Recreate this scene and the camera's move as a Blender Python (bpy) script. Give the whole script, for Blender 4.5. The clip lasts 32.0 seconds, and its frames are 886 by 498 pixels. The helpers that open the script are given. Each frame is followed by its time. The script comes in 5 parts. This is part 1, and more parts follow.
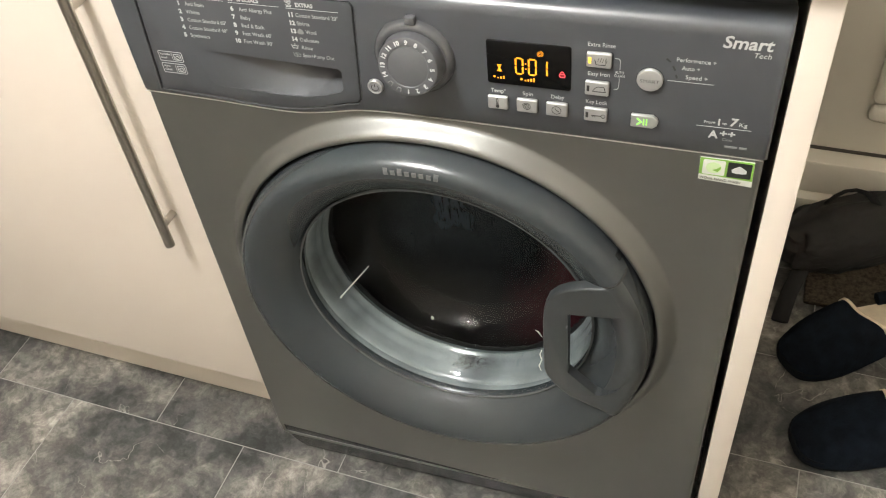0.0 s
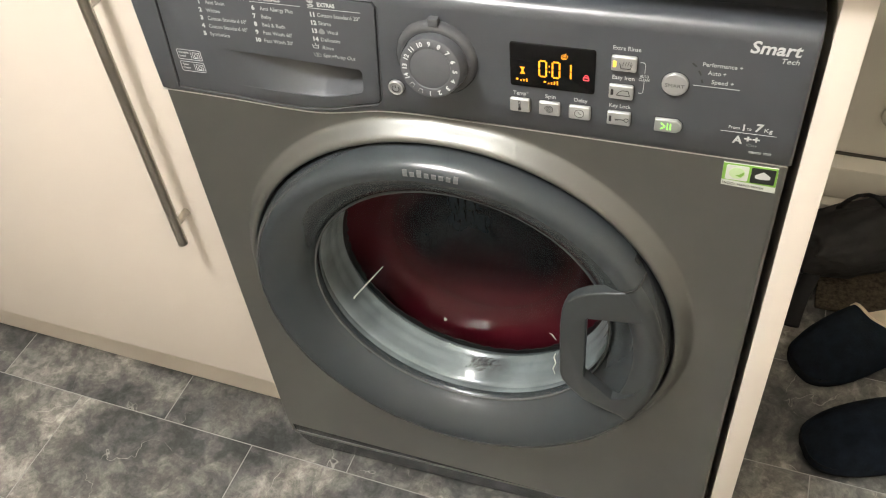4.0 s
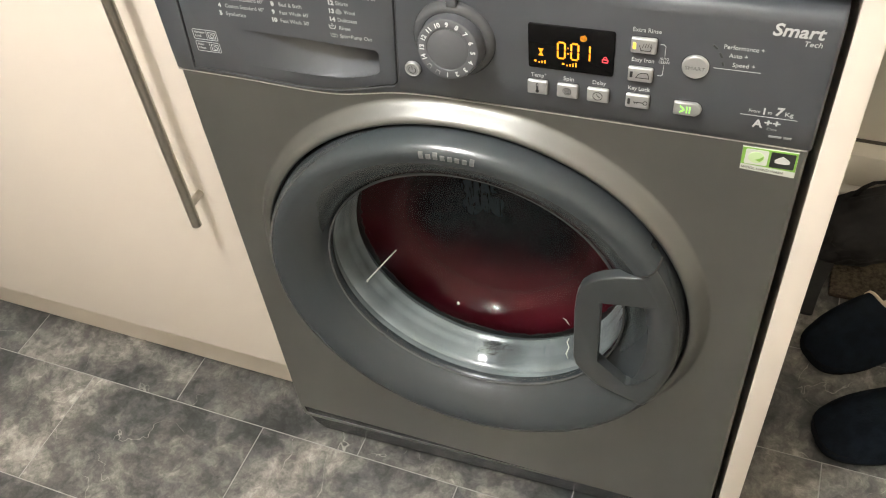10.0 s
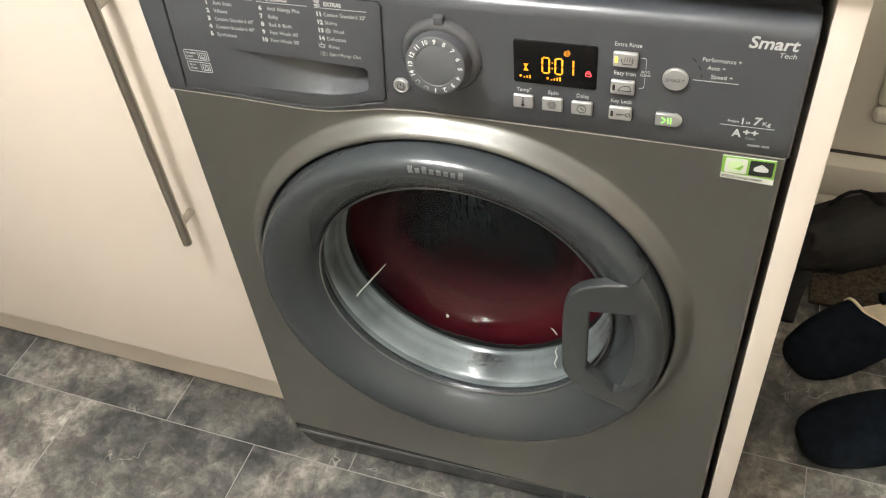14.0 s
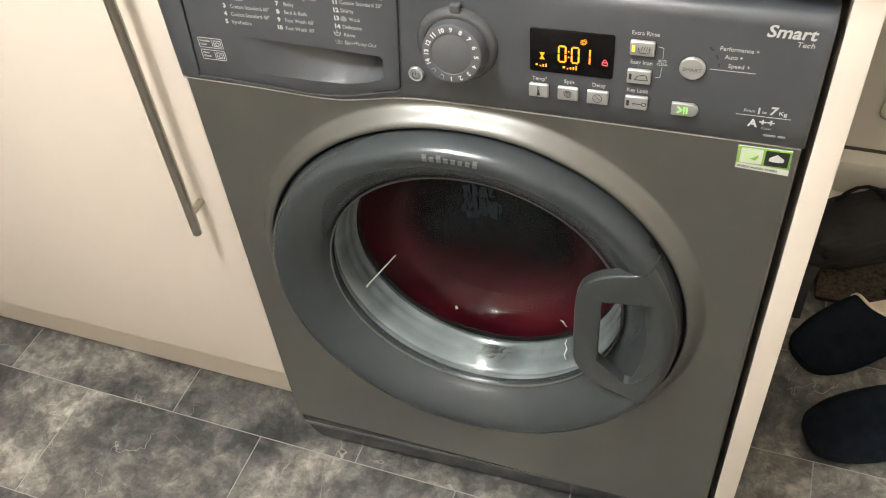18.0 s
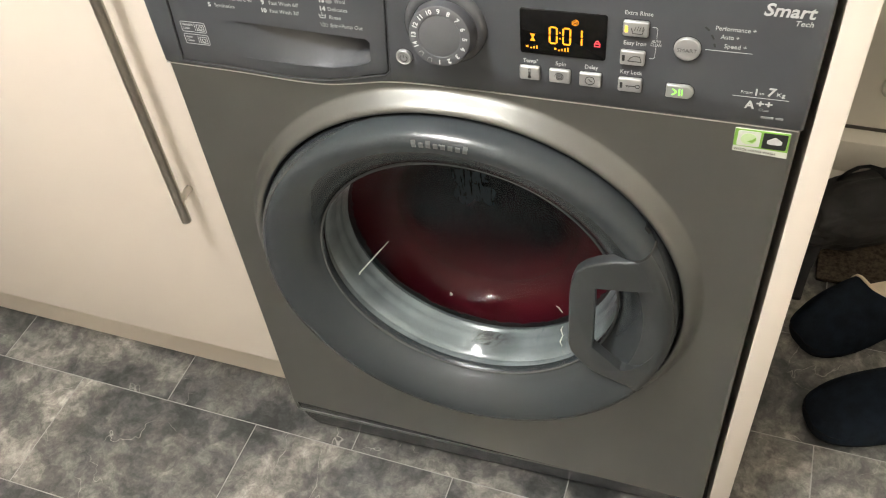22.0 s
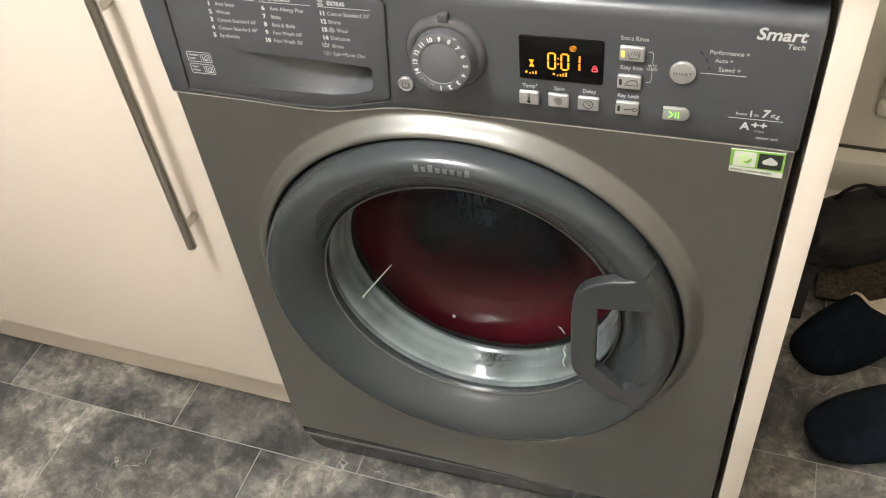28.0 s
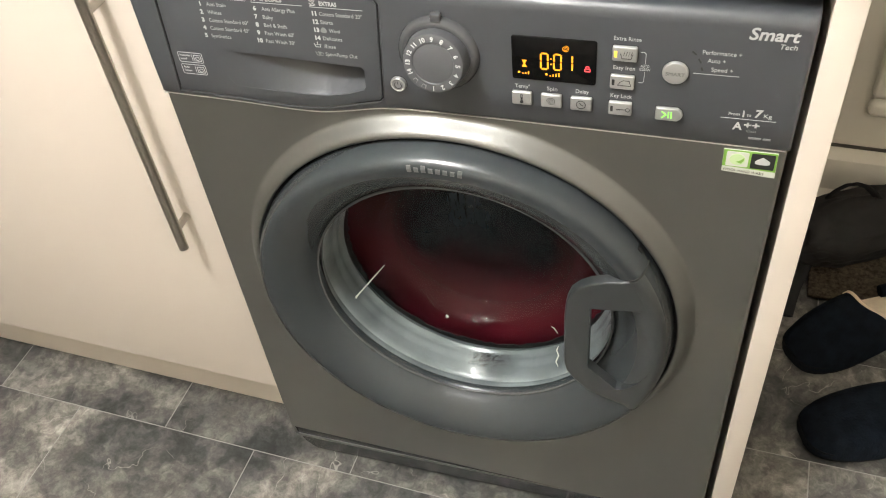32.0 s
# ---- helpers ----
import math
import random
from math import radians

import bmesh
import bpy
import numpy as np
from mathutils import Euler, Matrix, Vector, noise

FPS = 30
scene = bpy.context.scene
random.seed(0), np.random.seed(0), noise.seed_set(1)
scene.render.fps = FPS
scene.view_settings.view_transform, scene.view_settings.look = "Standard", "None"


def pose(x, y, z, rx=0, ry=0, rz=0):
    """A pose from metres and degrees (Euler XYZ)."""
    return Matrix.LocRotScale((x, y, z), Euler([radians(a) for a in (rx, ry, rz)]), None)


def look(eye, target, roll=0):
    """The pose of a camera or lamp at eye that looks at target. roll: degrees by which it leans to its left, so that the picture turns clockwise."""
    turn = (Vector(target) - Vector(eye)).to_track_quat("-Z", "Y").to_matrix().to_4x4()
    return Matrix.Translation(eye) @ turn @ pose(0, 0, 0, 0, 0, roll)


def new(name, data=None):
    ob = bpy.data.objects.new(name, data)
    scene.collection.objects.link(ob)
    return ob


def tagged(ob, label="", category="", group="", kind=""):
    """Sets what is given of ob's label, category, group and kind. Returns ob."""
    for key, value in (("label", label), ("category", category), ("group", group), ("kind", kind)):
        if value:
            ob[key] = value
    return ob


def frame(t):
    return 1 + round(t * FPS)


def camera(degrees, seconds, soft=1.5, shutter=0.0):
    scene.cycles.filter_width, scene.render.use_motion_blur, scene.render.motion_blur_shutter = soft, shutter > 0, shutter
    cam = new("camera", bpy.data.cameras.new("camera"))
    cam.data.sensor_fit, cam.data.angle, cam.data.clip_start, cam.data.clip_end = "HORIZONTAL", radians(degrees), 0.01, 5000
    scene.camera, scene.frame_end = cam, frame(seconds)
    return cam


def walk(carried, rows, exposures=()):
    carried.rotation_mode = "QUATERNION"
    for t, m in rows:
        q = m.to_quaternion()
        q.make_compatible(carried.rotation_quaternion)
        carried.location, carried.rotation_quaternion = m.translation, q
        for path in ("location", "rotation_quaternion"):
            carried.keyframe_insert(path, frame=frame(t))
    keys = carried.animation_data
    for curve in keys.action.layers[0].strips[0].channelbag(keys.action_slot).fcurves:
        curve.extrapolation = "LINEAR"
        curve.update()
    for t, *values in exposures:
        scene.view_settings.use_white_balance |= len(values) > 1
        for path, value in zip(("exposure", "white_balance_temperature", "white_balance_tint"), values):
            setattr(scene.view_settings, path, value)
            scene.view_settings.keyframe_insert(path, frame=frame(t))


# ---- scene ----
cam = camera(52.3, 32.0, soft=1.05, shutter=0.95)
PATH = [
    (0, (0.553, -0.621, 1.234), (0.017, 0.67, -0.196), -7.2),
    (0.5, (0.55, -0.622, 1.235), (0.009, 0.667, -0.195), -7.2),
    (1, (0.547, -0.624, 1.235), (0.009, 0.665, -0.196), -7.1),
    (1.5, (0.545, -0.625, 1.233), (0.015, 0.665, -0.2), -6.9),
    (2, (0.543, -0.624, 1.234), (0.02, 0.665, -0.204), -6.7),
    (2.5, (0.539, -0.622, 1.233), (0.016, 0.668, -0.203), -6.6),
    (3, (0.537, -0.62, 1.234), (0.012, 0.671, -0.201), -6.6),
    (3.5, (0.536, -0.62, 1.235), (0.004, 0.669, -0.198), -6.6),
    (5.5, (0.53, -0.621, 1.235), (-0.009, 0.663, -0.2), -6.7),
    (6, (0.533, -0.623, 1.235), (-0.009, 0.66, -0.2), -6.8),
    (6.5, (0.534, -0.626, 1.235), (-0.003, 0.656, -0.203), -6.5),
    (7, (0.532, -0.626, 1.234), (-0.005, 0.66, -0.2), -6.5),
    (7.5, (0.532, -0.624, 1.235), (-0.008, 0.661, -0.2), -6.8),
    (8, (0.532, -0.622, 1.233), (-0.011, 0.659, -0.204), -7.0),
    (8.5, (0.529, -0.62, 1.232), (-0.015, 0.651, -0.214), -7.1),
    (9, (0.529, -0.619, 1.231), (-0.018, 0.641, -0.222), -7.1),
    (9.5, (0.529, -0.621, 1.232), (-0.018, 0.638, -0.223), -6.9),
    (10, (0.528, -0.622, 1.231), (-0.02, 0.638, -0.222), -6.8),
    (10.5, (0.53, -0.619, 1.229), (-0.015, 0.638, -0.227), -7.0),
    (11, (0.53, -0.619, 1.229), (-0.013, 0.636, -0.23), -7.1),
    (11.5, (0.529, -0.619, 1.229), (-0.013, 0.634, -0.232), -7.1),
    (12, (0.527, -0.618, 1.228), (-0.011, 0.637, -0.233), -7.1),
    (12.5, (0.527, -0.62, 1.232), (-0.002, 0.641, -0.227), -7.0),
    (13, (0.529, -0.625, 1.234), (0.003, 0.644, -0.219), -6.9),
    (13.5, (0.528, -0.635, 1.239), (0.006, 0.649, -0.203), -6.8),
    (14, (0.527, -0.641, 1.24), (0.009, 0.661, -0.187), -6.5),
    (14.5, (0.522, -0.646, 1.24), (0.004, 0.664, -0.18), -6.7),
    (16.5, (0.517, -0.651, 1.239), (0.004, 0.657, -0.184), -6.3),
    (17, (0.516, -0.652, 1.239), (0.001, 0.654, -0.186), -6.0),
    (17.5, (0.517, -0.652, 1.236), (-0.001, 0.651, -0.19), -6.1),
    (18, (0.515, -0.651, 1.235), (0.0, 0.649, -0.195), -6.1),
    (18.5, (0.512, -0.652, 1.235), (-0.005, 0.646, -0.196), -6.2),
    (19, (0.514, -0.649, 1.233), (-0.004, 0.647, -0.198), -6.4),
    (19.5, (0.514, -0.647, 1.234), (-0.004, 0.647, -0.2), -6.4),
    (20, (0.513, -0.645, 1.236), (-0.008, 0.652, -0.195), -6.3),
    (20.5, (0.513, -0.644, 1.235), (-0.017, 0.656, -0.19), -6.6),
    (21, (0.519, -0.64, 1.232), (-0.017, 0.656, -0.194), -7.0),
    (21.5, (0.523, -0.633, 1.226), (0.001, 0.649, -0.217), -7.2),
    (22, (0.519, -0.631, 1.225), (0.007, 0.637, -0.234), -6.9),
    (22.5, (0.518, -0.63, 1.227), (0.003, 0.636, -0.233), -6.8),
    (23, (0.518, -0.632, 1.228), (0.005, 0.641, -0.226), -6.7),
    (23.5, (0.519, -0.632, 1.229), (0.005, 0.645, -0.221), -6.9),
    (24, (0.523, -0.631, 1.229), (0.008, 0.653, -0.216), -7.1),
    (24.5, (0.525, -0.631, 1.229), (0.011, 0.658, -0.211), -7.1),
    (25, (0.525, -0.632, 1.23), (0.013, 0.659, -0.21), -7.0),
    (25.5, (0.523, -0.634, 1.231), (0.011, 0.661, -0.204), -7.0),
    (27.5, (0.521, -0.637, 1.233), (0.008, 0.675, -0.187), -7.3),
    (28, (0.52, -0.642, 1.234), (0.0, 0.664, -0.188), -7.4),
    (28.5, (0.519, -0.643, 1.233), (-0.004, 0.663, -0.188), -7.4),
    (29, (0.52, -0.641, 1.234), (-0.001, 0.668, -0.185), -7.4),
    (29.5, (0.52, -0.64, 1.234), (0.003, 0.672, -0.184), -7.5),
    (30, (0.521, -0.638, 1.234), (0.007, 0.674, -0.185), -7.5),
    (30.5, (0.521, -0.639, 1.235), (0.008, 0.669, -0.188), -7.5),
    (31, (0.522, -0.64, 1.236), (0.007, 0.666, -0.189), -7.4),
    (31.5, (0.521, -0.64, 1.235), (0.011, 0.667, -0.191), -7.3),
    (32, (0.519, -0.64, 1.234), (0.015, 0.669, -0.191), -7.1),
]
walk(cam, [(t, look(eye, target, roll)) for t, eye, target, roll in PATH])

# ---- light ----
world = bpy.data.worlds.new("world")
scene.world = world
world.use_nodes = True
world.node_tree.nodes["Background"].inputs[0].default_value = (1.0, 0.86, 0.68, 1)
world.node_tree.nodes["Background"].inputs[1].default_value = 0.02
scene.view_settings.exposure = 0.0

LAMP = (-0.13, -0.76, 2.25)
lamp_data = bpy.data.lights.new("ceiling_lamp_light", "POINT")
lamp_data.energy, lamp_data.color, lamp_data.shadow_soft_size = 99, (1.0, 0.983, 0.988), 0.125
lamp_data.use_soft_falloff = False
lamp_light = new("ceiling_lamp_light", lamp_data)
lamp_light.matrix_world = pose(*LAMP)

# ---- materials ----


def mat(name, base, rough=0.5, metal=0.0, vary=0.0, scale=20.0, bump=0.0, bump_scale=200.0, emit=None, glow=0.0,
        coat=0.0, spec=0.5, rough_vary=0.0):
    m = bpy.data.materials.new(name)
    m.use_nodes = True
    nt = m.node_tree
    b = nt.nodes["Principled BSDF"]
    b.inputs["Base Color"].default_value = (*base, 1)
    b.inputs["Roughness"].default_value = rough
    b.inputs["Metallic"].default_value = metal
    b.inputs["Specular IOR Level"].default_value = spec
    b.inputs["Coat Weight"].default_value = coat
    if emit:
        b.inputs["Emission Color"].default_value = (*emit, 1)
        b.inputs["Emission Strength"].default_value = glow
    if vary or bump or rough_vary:
        co = nt.nodes.new("ShaderNodeTexCoord")
    if vary or rough_vary:
        n = nt.nodes.new("ShaderNodeTexNoise")
        n.inputs["Scale"].default_value, n.inputs["Detail"].default_value = scale, 6
        nt.links.new(co.outputs["Object"], n.inputs["Vector"])
        r = nt.nodes.new("ShaderNodeMapRange")
        r.inputs[1].default_value, r.inputs[2].default_value = 0.3, 0.7
        nt.links.new(n.outputs["Fac"], r.inputs[0])
        if vary:
            mx = nt.nodes.new("ShaderNodeMix")
            mx.data_type = "RGBA"
            mx.inputs[6].default_value = (*[c * (1 - vary) for c in base], 1)
            mx.inputs[7].default_value = (*[min(1, c * (1 + vary)) for c in base], 1)
            nt.links.new(r.outputs[0], mx.inputs[0])
            nt.links.new(mx.outputs[2], b.inputs["Base Color"])
        if rough_vary:
            q = nt.nodes.new("ShaderNodeMapRange")
            q.inputs[1].default_value, q.inputs[2].default_value = 0.3, 0.7
            q.inputs[3].default_value, q.inputs[4].default_value = max(0.02, rough - rough_vary), rough + rough_vary
            nt.links.new(n.outputs["Fac"], q.inputs[0])
            nt.links.new(q.outputs[0], b.inputs["Roughness"])
    if bump:
        n2 = nt.nodes.new("ShaderNodeTexNoise")
        n2.inputs["Scale"].default_value, n2.inputs["Detail"].default_value = bump_scale, 4
        nt.links.new(co.outputs["Object"], n2.inputs["Vector"])
        bp = nt.nodes.new("ShaderNodeBump")
        bp.inputs["Strength"].default_value, bp.inputs["Distance"].default_value = bump, 0.001
        nt.links.new(n2.outputs["Fac"], bp.inputs["Height"])
        nt.links.new(bp.outputs[0], b.inputs["Normal"])
    return m


def stone_vinyl():
    """Grey marbled vinyl tile: smoky clouds, dark blotches and fine pale veins."""
    m = mat("marbled_vinyl", (0.2, 0.2, 0.19), 0.42)
    nt = m.node_tree
    b = nt.nodes["Principled BSDF"]
    co = nt.nodes.new("ShaderNodeTexCoord")
    info = nt.nodes.new("ShaderNodeObjectInfo")
    sh = nt.nodes.new("ShaderNodeVectorMath")
    sh.operation = "SCALE"
    cx = nt.nodes.new("ShaderNodeCombineXYZ")
    for k in range(3):
        nt.links.new(info.outputs["Random"], cx.inputs[k])
    nt.links.new(cx.outputs[0], sh.inputs[0])
    sh.inputs["Scale"].default_value = 37.0
    ad = nt.nodes.new("ShaderNodeVectorMath")
    nt.links.new(co.outputs["Object"], ad.inputs[0])
    nt.links.new(sh.outputs[0], ad.inputs[1])

    def tex(scale, detail, rough=0.6, warp=0.0):
        n = nt.nodes.new("ShaderNodeTexNoise")
        n.inputs["Scale"].default_value, n.inputs["Detail"].default_value = scale, detail
        n.inputs["Roughness"].default_value, n.inputs["Distortion"].default_value = rough, warp
        nt.links.new(ad.outputs[0], n.inputs["Vector"])
        return n

    # the marbling swirls: its clouds are looked up at places that a coarser noise shifts
    coarse = tex(9, 4, 0.6)
    centred = nt.nodes.new("ShaderNodeVectorMath")
    centred.operation = "SUBTRACT"
    centred.inputs[1].default_value = (0.5, 0.5, 0.5)
    nt.links.new(coarse.outputs["Color"], centred.inputs[0])
    scaled = nt.nodes.new("ShaderNodeVectorMath")
    scaled.operation = "SCALE"
    scaled.inputs["Scale"].default_value = 0.16
    nt.links.new(centred.outputs[0], scaled.inputs[0])
    moved = nt.nodes.new("ShaderNodeVectorMath")
    nt.links.new(ad.outputs[0], moved.inputs[0])
    nt.links.new(scaled.outputs[0], moved.inputs[1])
    cloud = tex(8, 10, 0.58)
    nt.links.new(moved.outputs[0], cloud.inputs["Vector"])
    ramp = nt.nodes.new("ShaderNodeValToRGB")
    e = ramp.color_ramp.elements
    e[0].position, e[0].color = 0.36, (0.032, 0.034, 0.033, 1)
    e[1].position, e[1].color = 0.68, (0.300, 0.284, 0.248, 1)
    for at, c in ((0.44, (0.072, 0.072, 0.068, 1)), (0.54, (0.142, 0.136, 0.122, 1))):
        e.new(at).color = c
    nt.links.new(cloud.outputs["Fac"], ramp.inputs[0])
    fine = tex(60, 6, 0.7)
    fm = nt.nodes.new("ShaderNodeMapRange")
    fm.inputs[1].default_value, fm.inputs[2].default_value = 0.36, 0.64
    fm.inputs[3].default_value, fm.inputs[4].default_value = 0.66, 1.30
    nt.links.new(fine.outputs["Fac"], fm.inputs[0])
    mul = nt.nodes.new("ShaderNodeMix")
    mul.data_type, mul.blend_type = "RGBA", "MULTIPLY"
    mul.inputs[0].default_value = 1.0
    nt.links.new(ramp.outputs[0], mul.inputs[6])
    nt.links.new(fm.outputs[0], mul.inputs[7])
    mottle = tex(26, 8, 0.72, 0.2)
    mm = nt.nodes.new("ShaderNodeMapRange")
    mm.inputs[1].default_value, mm.inputs[2].default_value = 0.42, 0.58
    mm.inputs[3].default_value, mm.inputs[4].default_value = 0.68, 1.26
    nt.links.new(mottle.outputs["Fac"], mm.inputs[0])
    nt.links.new(moved.outputs[0], mottle.inputs["Vector"])
    mottled = nt.nodes.new("ShaderNodeMix")
    mottled.data_type, mottled.blend_type = "RGBA", "MULTIPLY"
    mottled.inputs[0].default_value = 1.0
    nt.links.new(mul.outputs[2], mottled.inputs[6])
    nt.links.new(mm.outputs[0], mottled.inputs[7])
    # thin veins where a warped noise crosses its middle value
    vein = tex(7.0, 4, 0.5, 0.6)
    sb = nt.nodes.new("ShaderNodeMath")
    sb.operation = "SUBTRACT"
    sb.inputs[1].default_value = 0.5
    nt.links.new(vein.outputs["Fac"], sb.inputs[0])
    ab = nt.nodes.new("ShaderNodeMath")
    ab.operation = "ABSOLUTE"
    nt.links.new(sb.outputs[0], ab.inputs[0])
    vr = nt.nodes.new("ShaderNodeMapRange")
    vr.inputs[1].default_value, vr.inputs[2].default_value = 0.0, 0.0036
    vr.inputs[3].default_value, vr.inputs[4].default_value = 0.55, 0.0
    nt.links.new(ab.outputs[0], vr.inputs[0])
    gate = tex(9, 3)
    gr = nt.nodes.new("ShaderNodeMapRange")
    gr.inputs[1].default_value, gr.inputs[2].default_value = 0.50, 0.58
    nt.links.new(gate.outputs["Fac"], gr.inputs[0])
    vm = nt.nodes.new("ShaderNodeMath")
    vm.operation = "MULTIPLY"
    nt.links.new(vr.outputs[0], vm.inputs[0])
    nt.links.new(gr.outputs[0], vm.inputs[1])
    fin = nt.nodes.new("ShaderNodeMix")
    fin.data_type = "RGBA"
    fin.inputs[7].default_value = (0.50, 0.48, 0.44, 1)
    nt.links.new(vm.outputs[0], fin.inputs[0])
    nt.links.new(mottled.outputs[2], fin.inputs[6])
    nt.links.new(fin.outputs[2], b.inputs["Base Color"])
    bp = nt.nodes.new("ShaderNodeBump")
    bp.inputs["Strength"].default_value, bp.inputs["Distance"].default_value = 0.25, 0.001
    nt.links.new(fine.outputs["Fac"], bp.inputs["Height"])
    nt.links.new(bp.outputs[0], b.inputs["Normal"])
    return m


def glass_mat(name, gloss=1.0):
    """Thin clear glass: see-through, with a mirror sheen that grows towards grazing angles."""
    m = bpy.data.materials.new(name)
    m.use_nodes = True
    nt = m.node_tree
    nt.nodes.remove(nt.nodes["Principled BSDF"])
    out = nt.nodes["Material Output"]
    tr = nt.nodes.new("ShaderNodeBsdfTransparent")
    tr.inputs[0].default_value = (0.95, 0.97, 0.97, 1)
    gl = nt.nodes.new("ShaderNodeBsdfGlossy")
    gl.inputs["Roughness"].default_value = 0.03
    # faint waves of moulding and wetness
    co = nt.nodes.new("ShaderNodeTexCoord")
    wave = nt.nodes.new("ShaderNodeTexNoise")
    wave.inputs["Scale"].default_value, wave.inputs["Detail"].default_value = 55, 3
    nt.links.new(co.outputs["Object"], wave.inputs["Vector"])
    bp = nt.nodes.new("ShaderNodeBump")
    bp.inputs["Strength"].default_value, bp.inputs["Distance"].default_value = 0.30, 0.0012
    nt.links.new(wave.outputs["Fac"], bp.inputs["Height"])
    nt.links.new(bp.outputs[0], gl.inputs["Normal"])
    lw = nt.nodes.new("ShaderNodeLayerWeight")
    pw = nt.nodes.new("ShaderNodeMath")
    pw.operation = "POWER"
    pw.inputs[1].default_value = 4.0
    nt.links.new(lw.outputs["Facing"], pw.inputs[0])
    fr = nt.nodes.new("ShaderNodeMath")
    fr.operation = "MULTIPLY_ADD"
    fr.inputs[1].default_value, fr.inputs[2].default_value = 0.30, 0.011
    nt.links.new(pw.outputs[0], fr.inputs[0])
    mx = nt.nodes.new("ShaderNodeMixShader")
    mx.name = "sheen"
    nt.links.new(fr.outputs[0], mx.inputs[0])
    nt.links.new(tr.outputs[0], mx.inputs[1])
    nt.links.new(gl.outputs[0], mx.inputs[2])
    nt.links.new(mx.outputs[0], out.inputs[0])
    return m


def misted_glass():
    """A film of condensation with dark running drips; denser with height, it also paints shade."""
    m = glass_mat("misted_glass")
    nt = m.node_tree
    b = nt.nodes.new("ShaderNodeBsdfTransparent")
    out = nt.nodes["Material Output"]
    co = nt.nodes.new("ShaderNodeTexCoord")

    def streaks(size, across, along, lo, hi, a, z):
        mp = nt.nodes.new("ShaderNodeMapping")
        mp.inputs["Scale"].default_value = (across, across, along)
        nt.links.new(co.outputs["Object"], mp.inputs[0])
        n = nt.nodes.new("ShaderNodeTexNoise")
        n.inputs["Scale"].default_value, n.inputs["Detail"].default_value = size, 3
        nt.links.new(mp.outputs[0], n.inputs["Vector"])
        r = nt.nodes.new("ShaderNodeMapRange")
        r.interpolation_type = "SMOOTHSTEP"
        r.inputs[1].default_value, r.inputs[2].default_value = lo, hi
        r.inputs[3].default_value, r.inputs[4].default_value = a, z
        nt.links.new(n.outputs["Fac"], r.inputs[0])
        return r

    def times(p, q):
        t = nt.nodes.new("ShaderNodeMath")
        t.operation = "MULTIPLY"
        nt.links.new(p.outputs[0], t.inputs[0])
        nt.links.new(q.outputs[0], t.inputs[1])
        return t

    drips = times(streaks(1.5, 200, 24, 0.37, 0.45, 0.20, 1.0), streaks(1.0, 420, 200, 0.30, 0.45, 0.72, 1.0))
    patch = streaks(1.0, 14, 14, 0.35, 0.65, 0.75, 1.0)
    sx = nt.nodes.new("ShaderNodeSeparateXYZ")
    nt.links.new(co.outputs["Object"], sx.inputs[0])
    # density grows with height, darkening the upper drum as shade would
    hgt = nt.nodes.new("ShaderNodeMapRange")
    hgt.interpolation_type = "SMOOTHSTEP"
    hgt.inputs[1].default_value, hgt.inputs[2].default_value = 0.365, 0.475
    hgt.inputs[3].default_value, hgt.inputs[4].default_value = 0.0, 0.95
    nt.links.new(sx.outputs["Z"], hgt.inputs[0])
    away = nt.nodes.new("ShaderNodeVectorMath")
    away.operation = "DISTANCE"
    away.inputs[1].default_value = (0.289, 0.093, 0.4635)
    nt.links.new(co.outputs["Object"], away.inputs[0])
    rim = nt.nodes.new("ShaderNodeMapRange")
    rim.interpolation_type = "SMOOTHSTEP"
    rim.inputs[1].default_value, rim.inputs[2].default_value = 0.078, 0.122
    rim.inputs[3].default_value, rim.inputs[4].default_value = 1.0, 0.0
    nt.links.new(away.outputs["Value"], rim.inputs[0])
    fac = times(times(patch, hgt), rim)
    d = nt.nodes.new("ShaderNodeBsdfDiffuse")
    tone = nt.nodes.new("ShaderNodeMix")
    tone.data_type = "RGBA"
    tone.inputs[6].default_value, tone.inputs[7].default_value = (0.009, 0.011, 0.013, 1), (0.032, 0.040, 0.047, 1)
    nt.links.new(drips.outputs[0], tone.inputs[0])
    nt.links.new(tone.outputs[2], d.inputs[0])
    mx = nt.nodes.new("ShaderNodeMixShader")
    nt.links.new(fac.outputs[0], mx.inputs[0])
    nt.links.new(b.outputs[0], mx.inputs[1])
    nt.links.new(d.outputs[0], mx.inputs[2])
    nt.links.new(mx.outputs[0], out.inputs[0])
    return m


CREAM = mat("cream_gloss", (0.745, 0.675, 0.585), 0.34, vary=0.015, scale=3, bump=0.03, bump_scale=60)
CREAM_EDGE = mat("cream_edge", (0.745, 0.68, 0.59), 0.42, vary=0.02, scale=8, bump=0.03, bump_scale=90)
STEEL = mat("brushed_steel", (0.50, 0.47, 0.42), 0.30, 1.0, vary=0.06, scale=60, bump=0.05, bump_scale=400)
GRAPHITE = mat("graphite_lacquer", (0.212, 0.215, 0.203), 0.46, 0.9, vary=0.02, scale=5, bump=0.02, bump_scale=900, coat=0.22)
GRAPHITE.node_tree.nodes["Principled BSDF"].inputs["Coat Roughness"].default_value = 0.14
EDGE_GLINT = mat("edge_highlight", (0.80, 0.79, 0.76), 0.30, 0.9)
PANEL = mat("dark_grey_plastic", (0.065, 0.070, 0.078), 0.33, 0.1, spec=0.6, vary=0.03, scale=6, bump=0.02, bump_scale=700)
